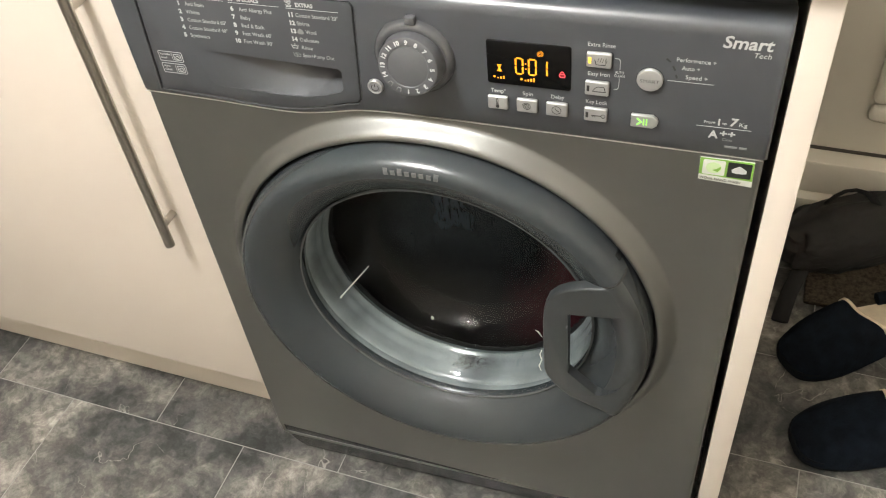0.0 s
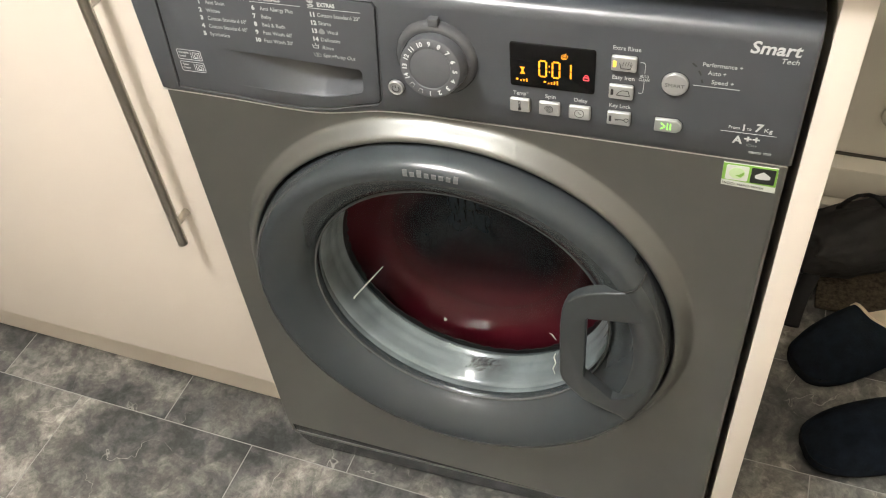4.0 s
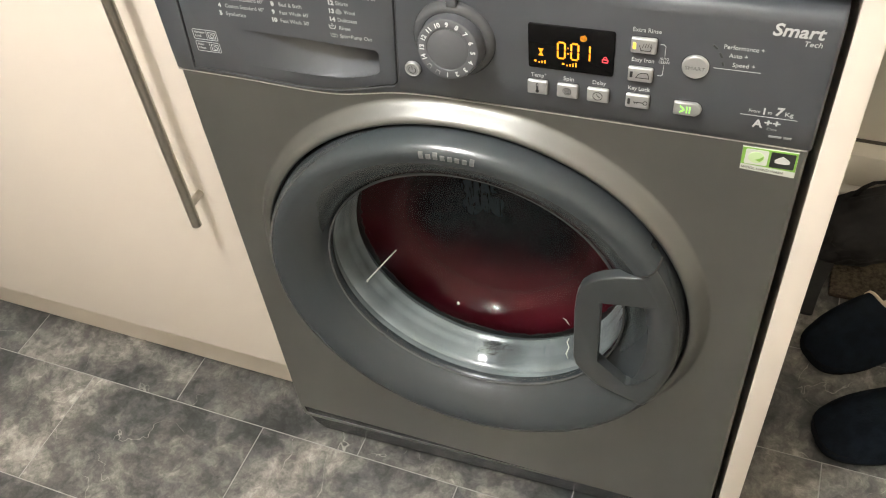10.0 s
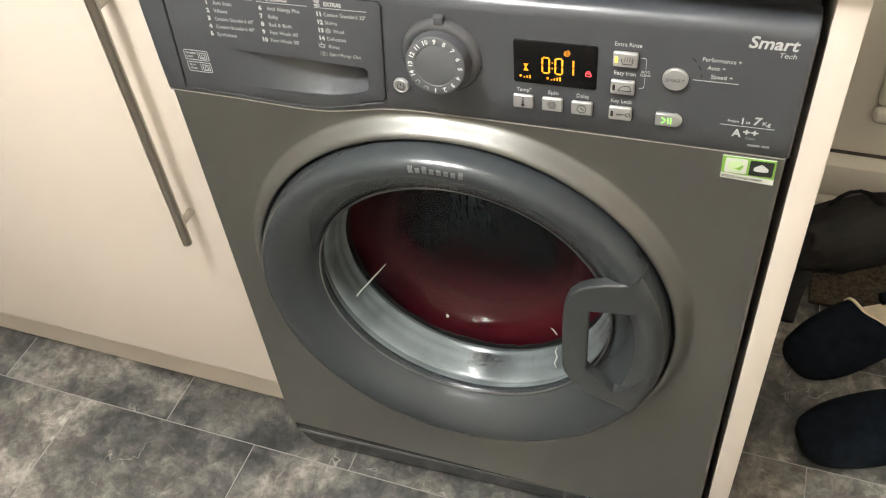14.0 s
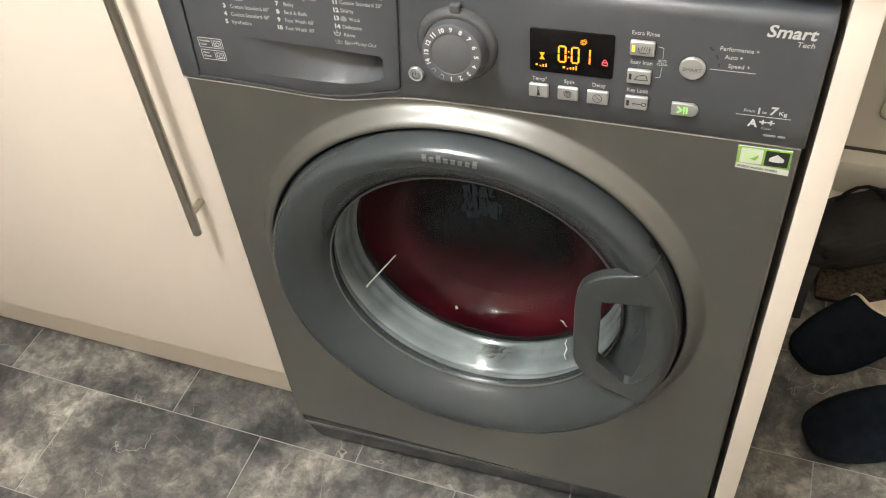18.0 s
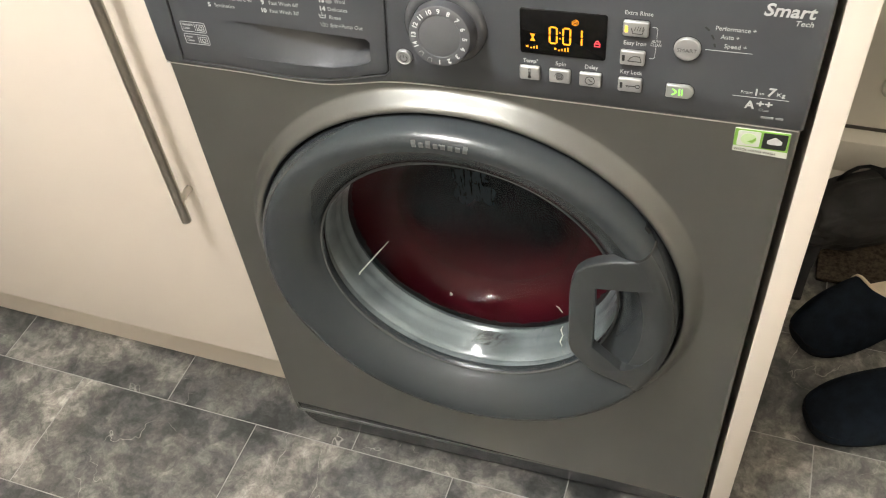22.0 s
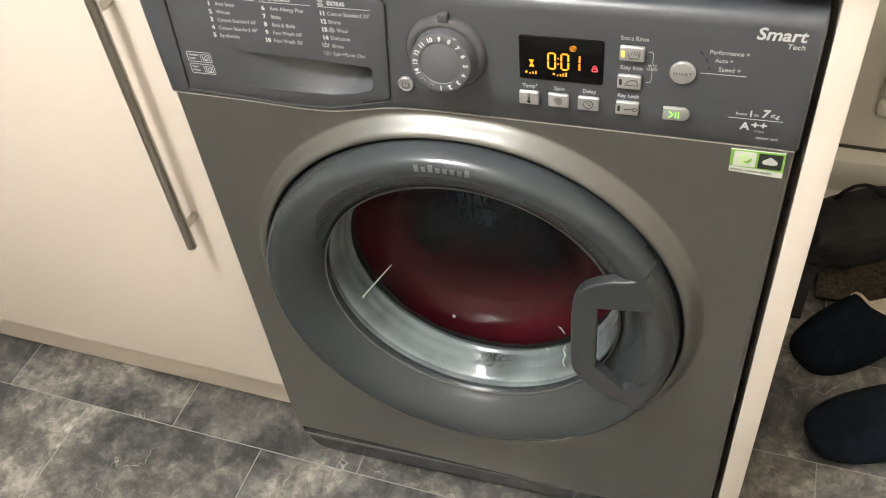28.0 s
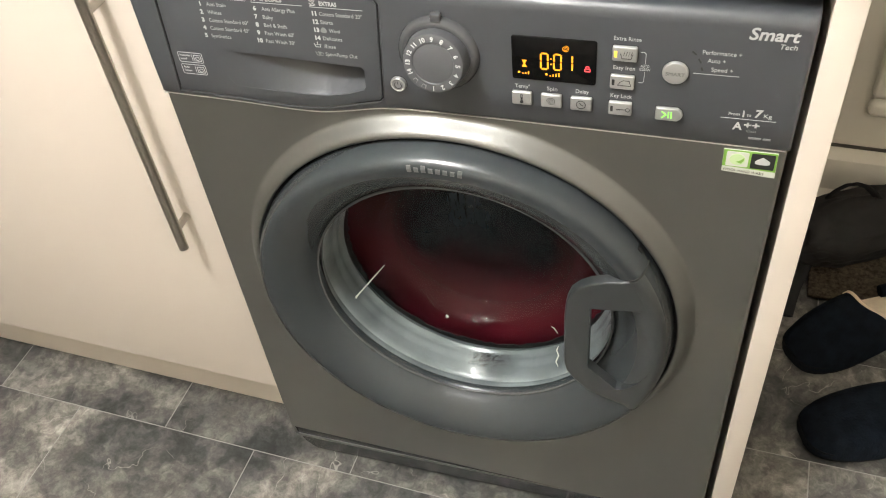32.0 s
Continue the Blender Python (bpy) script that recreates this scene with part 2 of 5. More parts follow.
PANEL_HI = mat("grey_plastic", (0.095, 0.098, 0.103), 0.22, 0.15, vary=0.03, scale=9, bump=0.02, bump_scale=700)
COLLAR_CLEAR = mat("glossy_grey_plastic", (0.075, 0.078, 0.082), 0.12, 0.1, spec=0.75, vary=0.03, scale=9)
KNOB = mat("knob_grey", (0.098, 0.102, 0.109), 0.34, 0.2, vary=0.03, scale=30)
RING = mat("blue_grey_plastic", (0.040, 0.047, 0.051), 0.27, 0.1, spec=0.6, vary=0.04, scale=7, bump=0.02, bump_scale=500)
GRIP = mat("grip_plastic", (0.038, 0.043, 0.045), 0.33, 0.1, vary=0.04, scale=12, bump=0.03, bump_scale=600)
PLINTH = mat("dark_plinth", (0.018, 0.020, 0.020), 0.24, vary=0.15, scale=12, bump=0.05, bump_scale=200)
# shade in the drawer gap and behind the gasket lip; lint too
BLACK = mat("black_shade_and_lint", (0.012, 0.012, 0.012), 0.6)
SEAL = mat("brown_seal", (0.075, 0.066, 0.052), 0.6)
GAP = mat("dark_recess", (0.02, 0.02, 0.02), 0.8)
POWER_GREY = mat("grey_button", (0.30, 0.305, 0.31), 0.3, 0.4, vary=0.03, scale=50)
SILVER = mat("silver_button", (0.50, 0.51, 0.505), 0.28, 0.6, vary=0.03, scale=50)
INK = mat("pale_print", (0.56, 0.57, 0.575), 0.5)
LIST_INK = mat("list_print", (0.40, 0.41, 0.415), 0.5)
NAME_INK = mat("name_print", (0.076, 0.081, 0.084), 0.5)
DIM_INK = mat("dim_print", (0.25, 0.26, 0.26), 0.5)
SMOKE_INK = mat("smoke_print", (0.15, 0.15, 0.15), 0.5)
DARK_INK = mat("dark_print", (0.03, 0.03, 0.03), 0.5)
SCREEN = mat("display_glass", (0.004, 0.004, 0.004), 0.10, spec=0.12)
AMBER = mat("amber_led", (0.5, 0.2, 0.02), 0.5, emit=(1.0, 0.35, 0.006), glow=1.25)
RED_LED = mat("red_led", (0.9, 0.1, 0.1), 0.5, emit=(1.0, 0.07, 0.10), glow=1.1)
GREEN_LED = mat("green_led", (0.3, 0.9, 0.2), 0.5, emit=(0.33, 1.0, 0.05), glow=0.8)
LED_YELLOW = mat("yellow_led", (0.95, 0.7, 0.1), 0.5, emit=(1.0, 0.62, 0.05), glow=1.1)
GASKET = mat("pale_rubber", (0.215, 0.238, 0.243), 0.26, vary=0.35, scale=16, bump=0.16, bump_scale=40, coat=0.25)
GASKET.node_tree.nodes["Principled BSDF"].inputs["Coat Roughness"].default_value = 0.13
RIM_GLOSS = mat("wet_glass_rim", (0.085, 0.090, 0.092), 0.09)
LIP_GLINT = mat("lip_glint_rubber", (0.42, 0.44, 0.44), 0.10, coat=0.8)
DRUM_STEEL = mat("drum_steel", (0.12, 0.12, 0.125), 0.3, 1.0)
GLASS = glass_mat("door_glass")
MIST = misted_glass()
RED_CLOTH = mat("red_cloth", (0.078, 0.0024, 0.0085), 0.6, spec=0.3, vary=0.35, scale=26, bump=0.6, bump_scale=60)
DARK_CLOTH = mat("black_cloth", (0.011, 0.010, 0.010), 0.8, spec=0.2, vary=0.4, scale=26, bump=0.6, bump_scale=60)
BROWN_CLOTH = mat("charcoal_cloth", (0.020, 0.017, 0.016), 0.8, spec=0.2, vary=0.4, scale=26, bump=0.6, bump_scale=60)
VINYL = stone_vinyl()
SEAM = mat("pale_seam", (0.27, 0.265, 0.25), 0.6, vary=0.15, scale=60)
NAVY = mat("navy_felt", (0.0052, 0.0078, 0.0120), 0.95, vary=0.45, scale=45, bump=0.9, bump_scale=260, spec=0.1)
SOLE = mat("slipper_sole", (0.006, 0.007, 0.009), 0.9, spec=0.15, bump=0.3, bump_scale=150)
FLEECE = mat("cream_fleece", (0.72, 0.62, 0.46), 0.95, vary=0.08, scale=60, bump=0.8, bump_scale=320, spec=0.1)
BAG = mat("black_nylon", (0.009, 0.0085, 0.008), 0.8, vary=0.3, scale=18, bump=0.7, bump_scale=120)
STRAP = mat("black_webbing", (0.007, 0.007, 0.007), 0.8, bump=0.6, bump_scale=500)
COIR = mat("coir", (0.060, 0.048, 0.034), 0.95, vary=0.6, scale=160, bump=1.0, bump_scale=420, spec=0.1)
DOOR_WHITE = mat("off_white_upvc", (0.80, 0.76, 0.66), 0.38, vary=0.02, scale=4)
WALL = mat("cream_wall_paint", (0.66, 0.61, 0.53), 0.85, vary=0.03, scale=3, bump=0.2, bump_scale=120)
CEIL = mat("white_ceiling_paint", (0.86, 0.84, 0.80), 0.9)
WORKTOP = mat("dark_worktop", (0.03, 0.03, 0.03), 0.4, vary=0.3, scale=90)
LABEL_GREEN = mat("label_green", (0.22, 0.46, 0.075), 0.35)
LABEL_WHITE = mat("label_white", (0.64, 0.67, 0.60), 0.35)
LABEL_PALE = mat("label_pale_green", (0.55, 0.72, 0.40), 0.35)
LABEL_BLACK = mat("label_black", (0.02, 0.022, 0.02), 0.35)
LABEL_GREY = mat("label_grey", (0.55, 0.56, 0.55), 0.4)
LAMP_GLASS = mat("lamp_opal", (0.9, 0.88, 0.8), 0.4, emit=(1.0, 0.965, 0.90), glow=15.0)

# ---- mesh helpers ----


def mesh_of(bm, name, material, smooth=True, angle=35):
    me = bpy.data.meshes.new(name)
    bmesh.ops.recalc_face_normals(bm, faces=bm.faces)
    if smooth:
        for f in bm.faces:
            f.smooth = True
        for e in bm.edges:
            if len(e.link_faces) == 2 and e.calc_face_angle(0) > radians(angle):
                e.smooth = False
    bm.to_mesh(me)
    bm.free()
    me.materials.append(material)
    return me


def part(name, bm, material, parent=None, label="", smooth=True, angle=35):
    ob = new(name, mesh_of(bm, name, material, smooth, angle))
    if parent is not None:
        ob.parent = parent
    if label:
        tagged(ob, label)
    return ob


def thing(name, m, label, category, group="", kind=""):
    ob = new(name)
    ob.empty_display_size = 0.05
    ob.matrix_basis = m
    return tagged(ob, label, category, group, kind)


def box(x0, x1, y0, y1, z0, z1, bevel=0.0, seg=2):
    bm = bmesh.new()
    bmesh.ops.create_cube(bm, size=1, matrix=Matrix.Translation(((x0 + x1) / 2, (y0 + y1) / 2, (z0 + z1) / 2)) @
                          Matrix.Diagonal((x1 - x0, y1 - y0, z1 - z0, 1)))
    if bevel:
        bmesh.ops.bevel(bm, geom=bm.edges[:], offset=bevel, segments=seg, affect="EDGES", profile=0.5)
    return bm


def lathe(profile, cx, cz, n=96, a0=0.0, a1=360.0):
    """Turns (radius, y) pairs about the axis along y through (cx, cz). Angle 0 is to the right, 90 is up."""
    bm = bmesh.new()
    full = abs(a1 - a0) >= 359.9
    steps = n if full else n + 1
    rings = []
    for k in range(steps):
        a = radians(a0 + (a1 - a0) * k / n)
        rings.append([bm.verts.new((cx + r * math.cos(a), y, cz + r * math.sin(a))) for r, y in profile])
    for k in range(n):
        p, q = rings[k], rings[(k + 1) % steps]
        for i in range(len(profile) - 1):
            if profile[i][0] == 0 and profile[i + 1][0] == 0:
                continue
            bm.faces.new((p[i], q[i], q[i + 1], p[i + 1]))
    if not full:
        for ring in (rings[0], rings[-1]):
            if len(ring) > 2:
                bm.faces.new(ring)
    bmesh.ops.remove_doubles(bm, verts=bm.verts, dist=1e-6)
    return bm


def outline_solid(points, y0, y1, bevel=0.0, seg=2):
    """A flat outline of (x, z) points given depth from y0 (front) to y1 (back), its front rim rounded."""
    bm = bmesh.new()
    f = bm.faces.new([bm.verts.new((x, y1, z)) for x, z in points])
    ext = bmesh.ops.extrude_face_region(bm, geom=[f])
    vs = [g for g in ext["geom"] if isinstance(g, bmesh.types.BMVert)]
    bmesh.ops.translate(bm, verts=vs, vec=(0, y0 - y1, 0))
    if bevel:
        front = [e for e in bm.edges if all(abs(v.co.y - y0) < 1e-7 for v in e.verts)]
        bmesh.ops.bevel(bm, geom=front, offset=bevel, segments=seg, affect="EDGES", profile=0.5)
    return bm


def rounded(x0, x1, z0, z1, r, n=4):
    pts = []
    for cx, cz, a in ((x1 - r, z1 - r, 0), (x0 + r, z1 - r, 90), (x0 + r, z0 + r, 180), (x1 - r, z0 + r, 270)):
        for k in range(n + 1):
            b = radians(a + 90 * k / n)
            pts.append((cx + r * math.cos(b), cz + r * math.sin(b)))
    return pts


def disc(cx, cz, r, n=32):
    return [(cx + r * math.cos(2 * math.pi * k / n), cz + r * math.sin(2 * math.pi * k / n)) for k in range(n)]


def tube(points, radius, n=10, caps=True, flat=1.0):
    """A round (or flattened) tube along a list of points."""
    bm = bmesh.new()
    pts = [Vector(p) for p in points]
    rings = []
    up = None
    for i, p in enumerate(pts):
        d = (pts[min(i + 1, len(pts) - 1)] - pts[max(i - 1, 0)]).normalized()
        if up is None:
            up = Vector((0, 0, 1)) if abs(d.z) < 0.9 else Vector((0, 1, 0))
        side = d.cross(up).normalized()
        up = side.cross(d).normalized()
        r = radius[i] if isinstance(radius, (list, tuple)) else radius
        rings.append([bm.verts.new(p + side * (r * math.cos(2 * math.pi * k / n)) + up * (r * flat * math.sin(2 * math.pi * k / n)))
                      for k in range(n)])
    for a, b in zip(rings, rings[1:]):
        for k in range(n):
            bm.faces.new((a[k], a[(k + 1) % n], b[(k + 1) % n], b[k]))
    if caps:
        bm.faces.new(rings[0])
        bm.faces.new(rings[-1])
    return bm


def join_bm(parts):
    out = bmesh.new()
    for b in parts:
        me = bpy.data.meshes.new("piece")
        b.to_mesh(me)
        b.free()
        out.from_mesh(me)
        bpy.data.meshes.remove(me)
    return out


def writing(name, text, x, y, z, size, material, parent, align="LEFT", slant=0.0, spin=0.0, width=None, label="", bold=0.0):
    """Flat raised lettering on a face turned to -y; z is the middle of the letters' height. width: the length it is fitted to."""
    cu = bpy.data.curves.new(name, "FONT")
    cu.body, cu.size, cu.align_x, cu.shear = text, size, align, slant
    cu.extrude, cu.resolution_u, cu.offset = 0.00012, 3, size * bold
    tmp = new("tmp", cu)
    me = bpy.data.meshes.new_from_object(tmp.evaluated_get(bpy.context.evaluated_depsgraph_get()))
    bpy.data.objects.remove(tmp)
    bpy.data.curves.remove(cu)
    xs = [v.co.x for v in me.vertices]
    s = width / (max(xs) - min(xs)) if width else 1.0
    for v in me.vertices:
        v.co.x *= s
        v.co.y -= size * 0.33
    me.transform(Matrix.Translation((x, y, z)) @ Euler((radians(90), 0, 0)).to_matrix().to_4x4() @ pose(0, 0, 0, 0, 0, spin))
    me.materials.clear()
    me.materials.append(material)
    ob = new(name, me)
    ob.parent = parent
    if label:
        tagged(ob, label)
    return ob


def ruled(x0, z0, x1, z1, thick, y, depth=0.0003):
    """A thin printed line as a solid strip on a face turned to -y."""
    d = Vector((x1 - x0, z1 - z0))
    n = Vector((-d.y, d.x)).normalized() * thick / 2
    pts = [(x0 - n.x, z0 - n.y), (x1 - n.x, z1 - n.y), (x1 + n.x, z1 + n.y), (x0 + n.x, z0 + n.y)]
    return outline_solid(pts, y - depth, y + depth)


def stroke(points, thick, y, depth=0.0003):
    return join_bm([ruled(*a, *b, thick, y, depth) for a, b in zip(points, points[1:])])


# ---- the room: cabinets and floor stand about two degrees askew to the machine ----
ASKEW = pose(0, 0, 0, 0, 0, -2.1)


def structure(name, bm, material, label, askew=True):
    ob = part(name, bm, material, None)
    if askew:
        ob.matrix_basis = ASKEW
    return tagged(ob, label, kind="structure")


floor = structure("floor", box(-2.2, 1.60, -2.1, 0.85, -0.08, -0.0006), SEAM, "grey marbled vinyl tile floor with pale seams")
structure("ceiling", box(-2.3, 1.70, -2.2, 0.95, 2.40, 2.5), CEIL, "plain white painted ceiling")
structure("wall_south", box(-2.3, 1.70, -2.2, -2.1, -0.08, 2.4), WALL, "plain cream painted wall")
structure("wall_west", box(-2.3, -2.2, -2.1, 0.85, -0.08, 2.4), WALL, "plain cream painted wall")
structure("wall_east", box(1.60, 1.70, -2.1, 0.85, -0.08, 2.4), WALL, "plain cream painted wall")
structure("wall_north", box(-2.3, 1.70, 0.85, 0.95, -0.08, 2.4), WALL, "plain cream painted wall behind the units")

ceiling_lamp = thing("ceiling_lamp", pose(*LAMP), "opal glass globe lamp on a white ceiling rose, lit", "lamp")


def turned(profile, n=48):
    """Turns (radius, height) pairs about an upright axis."""
    bm = lathe(profile, 0, 0, n)
    bm.transform(Matrix.Rotation(radians(90), 4, "X"))
    return bm


part("shade", turned([(0.118 * math.sin(radians(a)), -0.118 * math.cos(radians(a))) for a in range(0, 161, 10)]), LAMP_GLASS, ceiling_lamp)
part("ceiling_rose", turned([(0.0, 0.112), (0.038, 0.112), (0.042, 0.118), (0.055, 0.140), (0.055, 0.1495), (0.0, 0.1495)]), DOOR_WHITE, ceiling_lamp, "white ceiling rose")

# worktop over the machine and the cabinets
worktop = part("worktop", box(-1.9, 0.66, 0.008, 0.62, 0.895, 0.933, 0.004), WORKTOP)
worktop.matrix_basis = ASKEW
tagged(worktop, "dark kitchen worktop over the washing machine", "worktop")

# end panel
end_panel = thing("end_panel", ASKEW, "cream end panel beside the washing machine", "panel")
part("board", box(0.6035, 0.6265, 0.031, 0.60, 0.0, 0.893, 0.0012), CREAM, end_panel)
part("edging", box(0.6030, 0.6270, 0.0275, 0.0312, 0.0, 0.893, 0.001), CREAM_EDGE, end_panel)


def base_cabinet(x0, x1, handle_x, kick_from):
    cab = thing("base_cabinet", ASKEW, "cream kitchen base cabinet with a steel bar handle", "cabinet", "base cabinets")
    part("carcass", box(x0, x1, 0.053, 0.60, 0.1485, 0.893, 0.001), CREAM_EDGE, cab)
    door = part("door", box(x0 + 0.0015, x1 - 0.0015, 0.030, 0.050, 0.1485, 0.88, 0.0025, 3), CREAM, cab)
    z0, z1 = 0.463, 0.880
    yb = 0.0045
    ring = 0.0062
    bar = tube([(handle_x, yb, z0), (handle_x, yb, z0 + 0.0004), (handle_x, yb, z1)], [ring * 0.93, ring, ring], 20)
    part("handle", bar, STEEL, door, "brushed steel bar handle")
    for z in (z0 + 0.0325, 0.795):
        part("handle_post", tube([(handle_x, yb, z), (handle_x, 0.0305, z)], 0.0050, 14), STEEL, door, "brushed steel handle post")
    part("kickboard", box(kick_from, x1 if kick_from > -1 else -0.901, 0.090, 0.108, 0.0, 0.148, 0.001), CREAM_EDGE, cab, "cream kickboard set back under the door")
    return cab


base_cabinet(-0.630, -0.030, -0.0725, -0.90)
base_cabinet(-1.231, -0.631, -0.6745, -1.231)

# back door beyond the end panel
back_door = thing("back_door", ASKEW, "off-white panelled back door, closed", "door")
part("leaf", box(0.64, 1.50, 0.775, 0.83, 0.150, 2.1, 0.002), DOOR_WHITE, back_door)
part("moulding", box(0.764, 1.34, 0.757, 0.776, 0.226, 0.262, 0.012, 3), DOOR_WHITE, back_door)
part("moulding", box(0.764, 0.800, 0.757, 0.776, 0.2625, 1.0, 0.012, 3), DOOR_WHITE, back_door)
part("glazing_bead", box(0.800, 1.32, 0.770, 0.776, 0.262, 1.0), PANEL_HI, back_door, "grey door glass")
part("seal", box(0.64, 1.50, 0.772, 0.80, 0.1455, 0.1505), SEAL, back_door, "brown rubber door seal")
part("sill", box(0.63, 1.52, 0.735, 0.845, 0.075, 0.1455, 0.004), DOOR_WHITE, back_door, "cream door sill")
part("step", box(0.63, 1.52, 0.715, 0.845, 0.0, 0.075, 0.004), DOOR_WHITE, back_door, "cream threshold step")

# ---- washing machine ----
CX, CZ, RG = 0.289, 0.4635, 0.2388      # door axis and the radius of its recess
X0, W, TOP, LIP, FOOT = -0.0075, 0.595, 0.850, 0.7236, 0.100
EDGE = 0.0045
FALL = -0.050                          # the lower edge of the front falls a little towards the hinge-free side
machine = thing("washing_machine", pose(0, 0, 0), "graphite front-loading washing machine, spinning", "washing machine")


def foot_z(x):
    return FOOT + FALL * x


def front_sheet():
    """Front panel with a raised collar round the door that dies out into the flat."""
    bm = bmesh.new()
    n = 160
    rings = []
    for k in range(n):
        a = 2 * math.pi * k / n
        c, s = math.cos(a), math.sin(a)
        lim = min(((W - EDGE - CX) if c > 0 else CX - X0 - EDGE) / max(abs(c), 1e-6), (LIP - CZ) / s if s > 1e-6 else 9, (CZ - foot_z(CX)) / (FALL * c - s) if FALL * c - s > 1e-6 else 9)
        rb = -0.004 * math.log(math.exp(-0.2590 / 0.004) + math.exp(-(lim - 0.001) / 0.004))
        ring = []
        for r, y in ((RG, 0.03), (RG, -0.0135), (RG + 0.0006, -0.0162), (RG + 0.0018, -0.0172)):
            ring.append((min(r, lim), y))
        r0 = min(RG + 0.0018, lim)
        for f in (0.1, 0.2, 0.3, 0.4, 0.5, 0.6, 0.7, 0.8, 0.9, 1.0):
            ring.append((r0 + (rb - r0) * f, -0.0172 * (0.5 + 0.5 * math.cos(math.pi * f ** 1.25))))
        for f in (0.3, 1.0):
            ring.append((rb + (lim - rb) * f, 0.0))
        rings.append([bm.verts.new((CX + r * c, y, CZ + r * s)) for r, y in ring])
    for k in range(n):
        p, q = rings[k], rings[(k + 1) % n]
        for i in range(len(p) - 1):
            bm.faces.new((p[i], q[i], q[i + 1], p[i + 1]))
    # the rounded upright edges
    for x, side in ((X0 + EDGE, -1), (W - EDGE, 1)):
        rows = []
        for k in range(6):
            a = radians(90 * k / 5)
            px = x + side * EDGE * math.sin(a)
            rows.append([bm.verts.new((px, EDGE * (1 - math.cos(a)), z)) for z in (foot_z(px), LIP)])
        for p, q in zip(rows, rows[1:]):
            bm.faces.new((p[0], p[1], q[1], q[0]))
    # the four corners
    for x, z in ((W - EDGE, LIP), (X0 + EDGE, LIP), (X0 + EDGE, foot_z(X0 + EDGE)), (W - EDGE, foot_z(W - EDGE))):
        best = sorted((r[-1] for r in rings), key=lambda v: (v.co.x - x) ** 2 + (v.co.z - z) ** 2)[:2]
        v = bm.verts.new((x, 0, z))
        try:
            bm.faces.new((best[0], best[1], v))
        except ValueError:
            pass
    return bm


body = part("body", join_bm([
    box(X0, X0 + 0.004, 0.0046, 0.56, 0.072, TOP - 0.02), box(W - 0.004, W, 0.0046, 0.56, 0.072, TOP - 0.02),
    box(X0 + 0.002, W - 0.002, 0.55, 0.56, 0.072, TOP - 0.02), box(X0 + 0.002, W - 0.002, 0.006, 0.55, 0.066, 0.070)]),
    GRAPHITE, machine, "dark grey steel casing")
part("front_panel", front_sheet(), GRAPHITE, machine, "graphite lacquered front with a raised collar", angle=50)
part("top_plate", box(X0 - 0.002, W + 0.002, 0.013, 0.57, TOP - 0.02, TOP - 0.0010, 0.003, 3), PANEL_HI, machine, "dark grey lid of the casing")


def plinth_mesh():
    """Plinth with a face that rakes back to the floor and bevelled lower corners."""
    bm = bmesh.new()
    rows = []
    for f, y, inset in ((0.0, 0.0060, 0.002), (0.04, 0.0045, 0.002), (0.30, 0.0085, 0.004), (0.62, 0.0150, 0.008), (0.80, 0.0195, 0.013), (0.93, 0.0235, 0.019), (1.0, 0.0275, 0.022)):
        row = []
        for k in range(25):
            x = X0 + inset + (W - X0 - 2 * inset) * k / 24
            z = (foot_z(x) - 0.001) * (1 - f)
            row.append(bm.verts.new((x, y, z)))
        rows.append(row)
    back = [[bm.verts.new((v.co.x, 0.06, v.co.z)) for v in rows[0]], [bm.verts.new((v.co.x, 0.06, v.co.z)) for v in rows[-1]]]
    loop = rows + [back[1], back[0]]
    for i in range(len(loop)):
        p, q = loop[i], loop[(i + 1) % len(loop)]
        for k in range(24):
            bm.faces.new((p[k], p[k + 1], q[k + 1], q[k]))
    bm.faces.new([r[0] for r in loop])
    bm.faces.new([r[-1] for r in loop])
    return bm


plinth = part("plinth", plinth_mesh(), PLINTH, machine, "dark plastic plinth at the floor")


def cut(ob, cutter_bm):
    """Takes a solid out of a mesh, at once."""
    me = bpy.data.meshes.new("cutter")
    bmesh.ops.recalc_face_normals(cutter_bm, faces=cutter_bm.faces)
    cutter_bm.to_mesh(me)
    cutter_bm.free()
    c = new("cutter", me)
    md = ob.modifiers.new("cut", "BOOLEAN")
    md.operation, md.object, md.solver = "DIFFERENCE", c, "EXACT"
    res = bpy.data.meshes.new_from_object(ob.evaluated_get(bpy.context.evaluated_depsgraph_get()))
    ob.modifiers.clear()
    bpy.data.objects.remove(c)
    bpy.data.meshes.remove(me)
    ob.data = res
    return ob


# control panel: a moulded fascia with a dipped lower edge and a rounded brow
def lip_height(x):
    knots = ((-0.06, 0.7142), (-0.02, 0.7132), (0.07, 0.7114), (0.110, 0.7096), (0.140, 0.7086), (0.168, 0.7096), (0.195, 0.7142), (0.228, 0.7208), (0.27, 0.7232), (0.40, 0.7226), (0.56, 0.7210), (0.586, 0.7205), (0.62, 0.7420))
    for k in range(1, len(knots) - 2):
        (xo, zo), (xa, za), (xb, zb), (xc, zc) = knots[k - 1:k + 3]
        if x <= xb or k == len(knots) - 3:
            w = xb - xa
            f = (x - xa) / w
            ma, mb = w * (zb - zo) / (xb - xo), w * (zc - za) / (xc - xa)
            if k >= len(knots) - 4:
                mb = w * (zb - za) / (xb - xa)
            return za * (1 + 2 * f) * (1 - f) ** 2 + ma * f * (1 - f) ** 2 + zb * f * f * (3 - 2 * f) - mb * f * f * (1 - f)


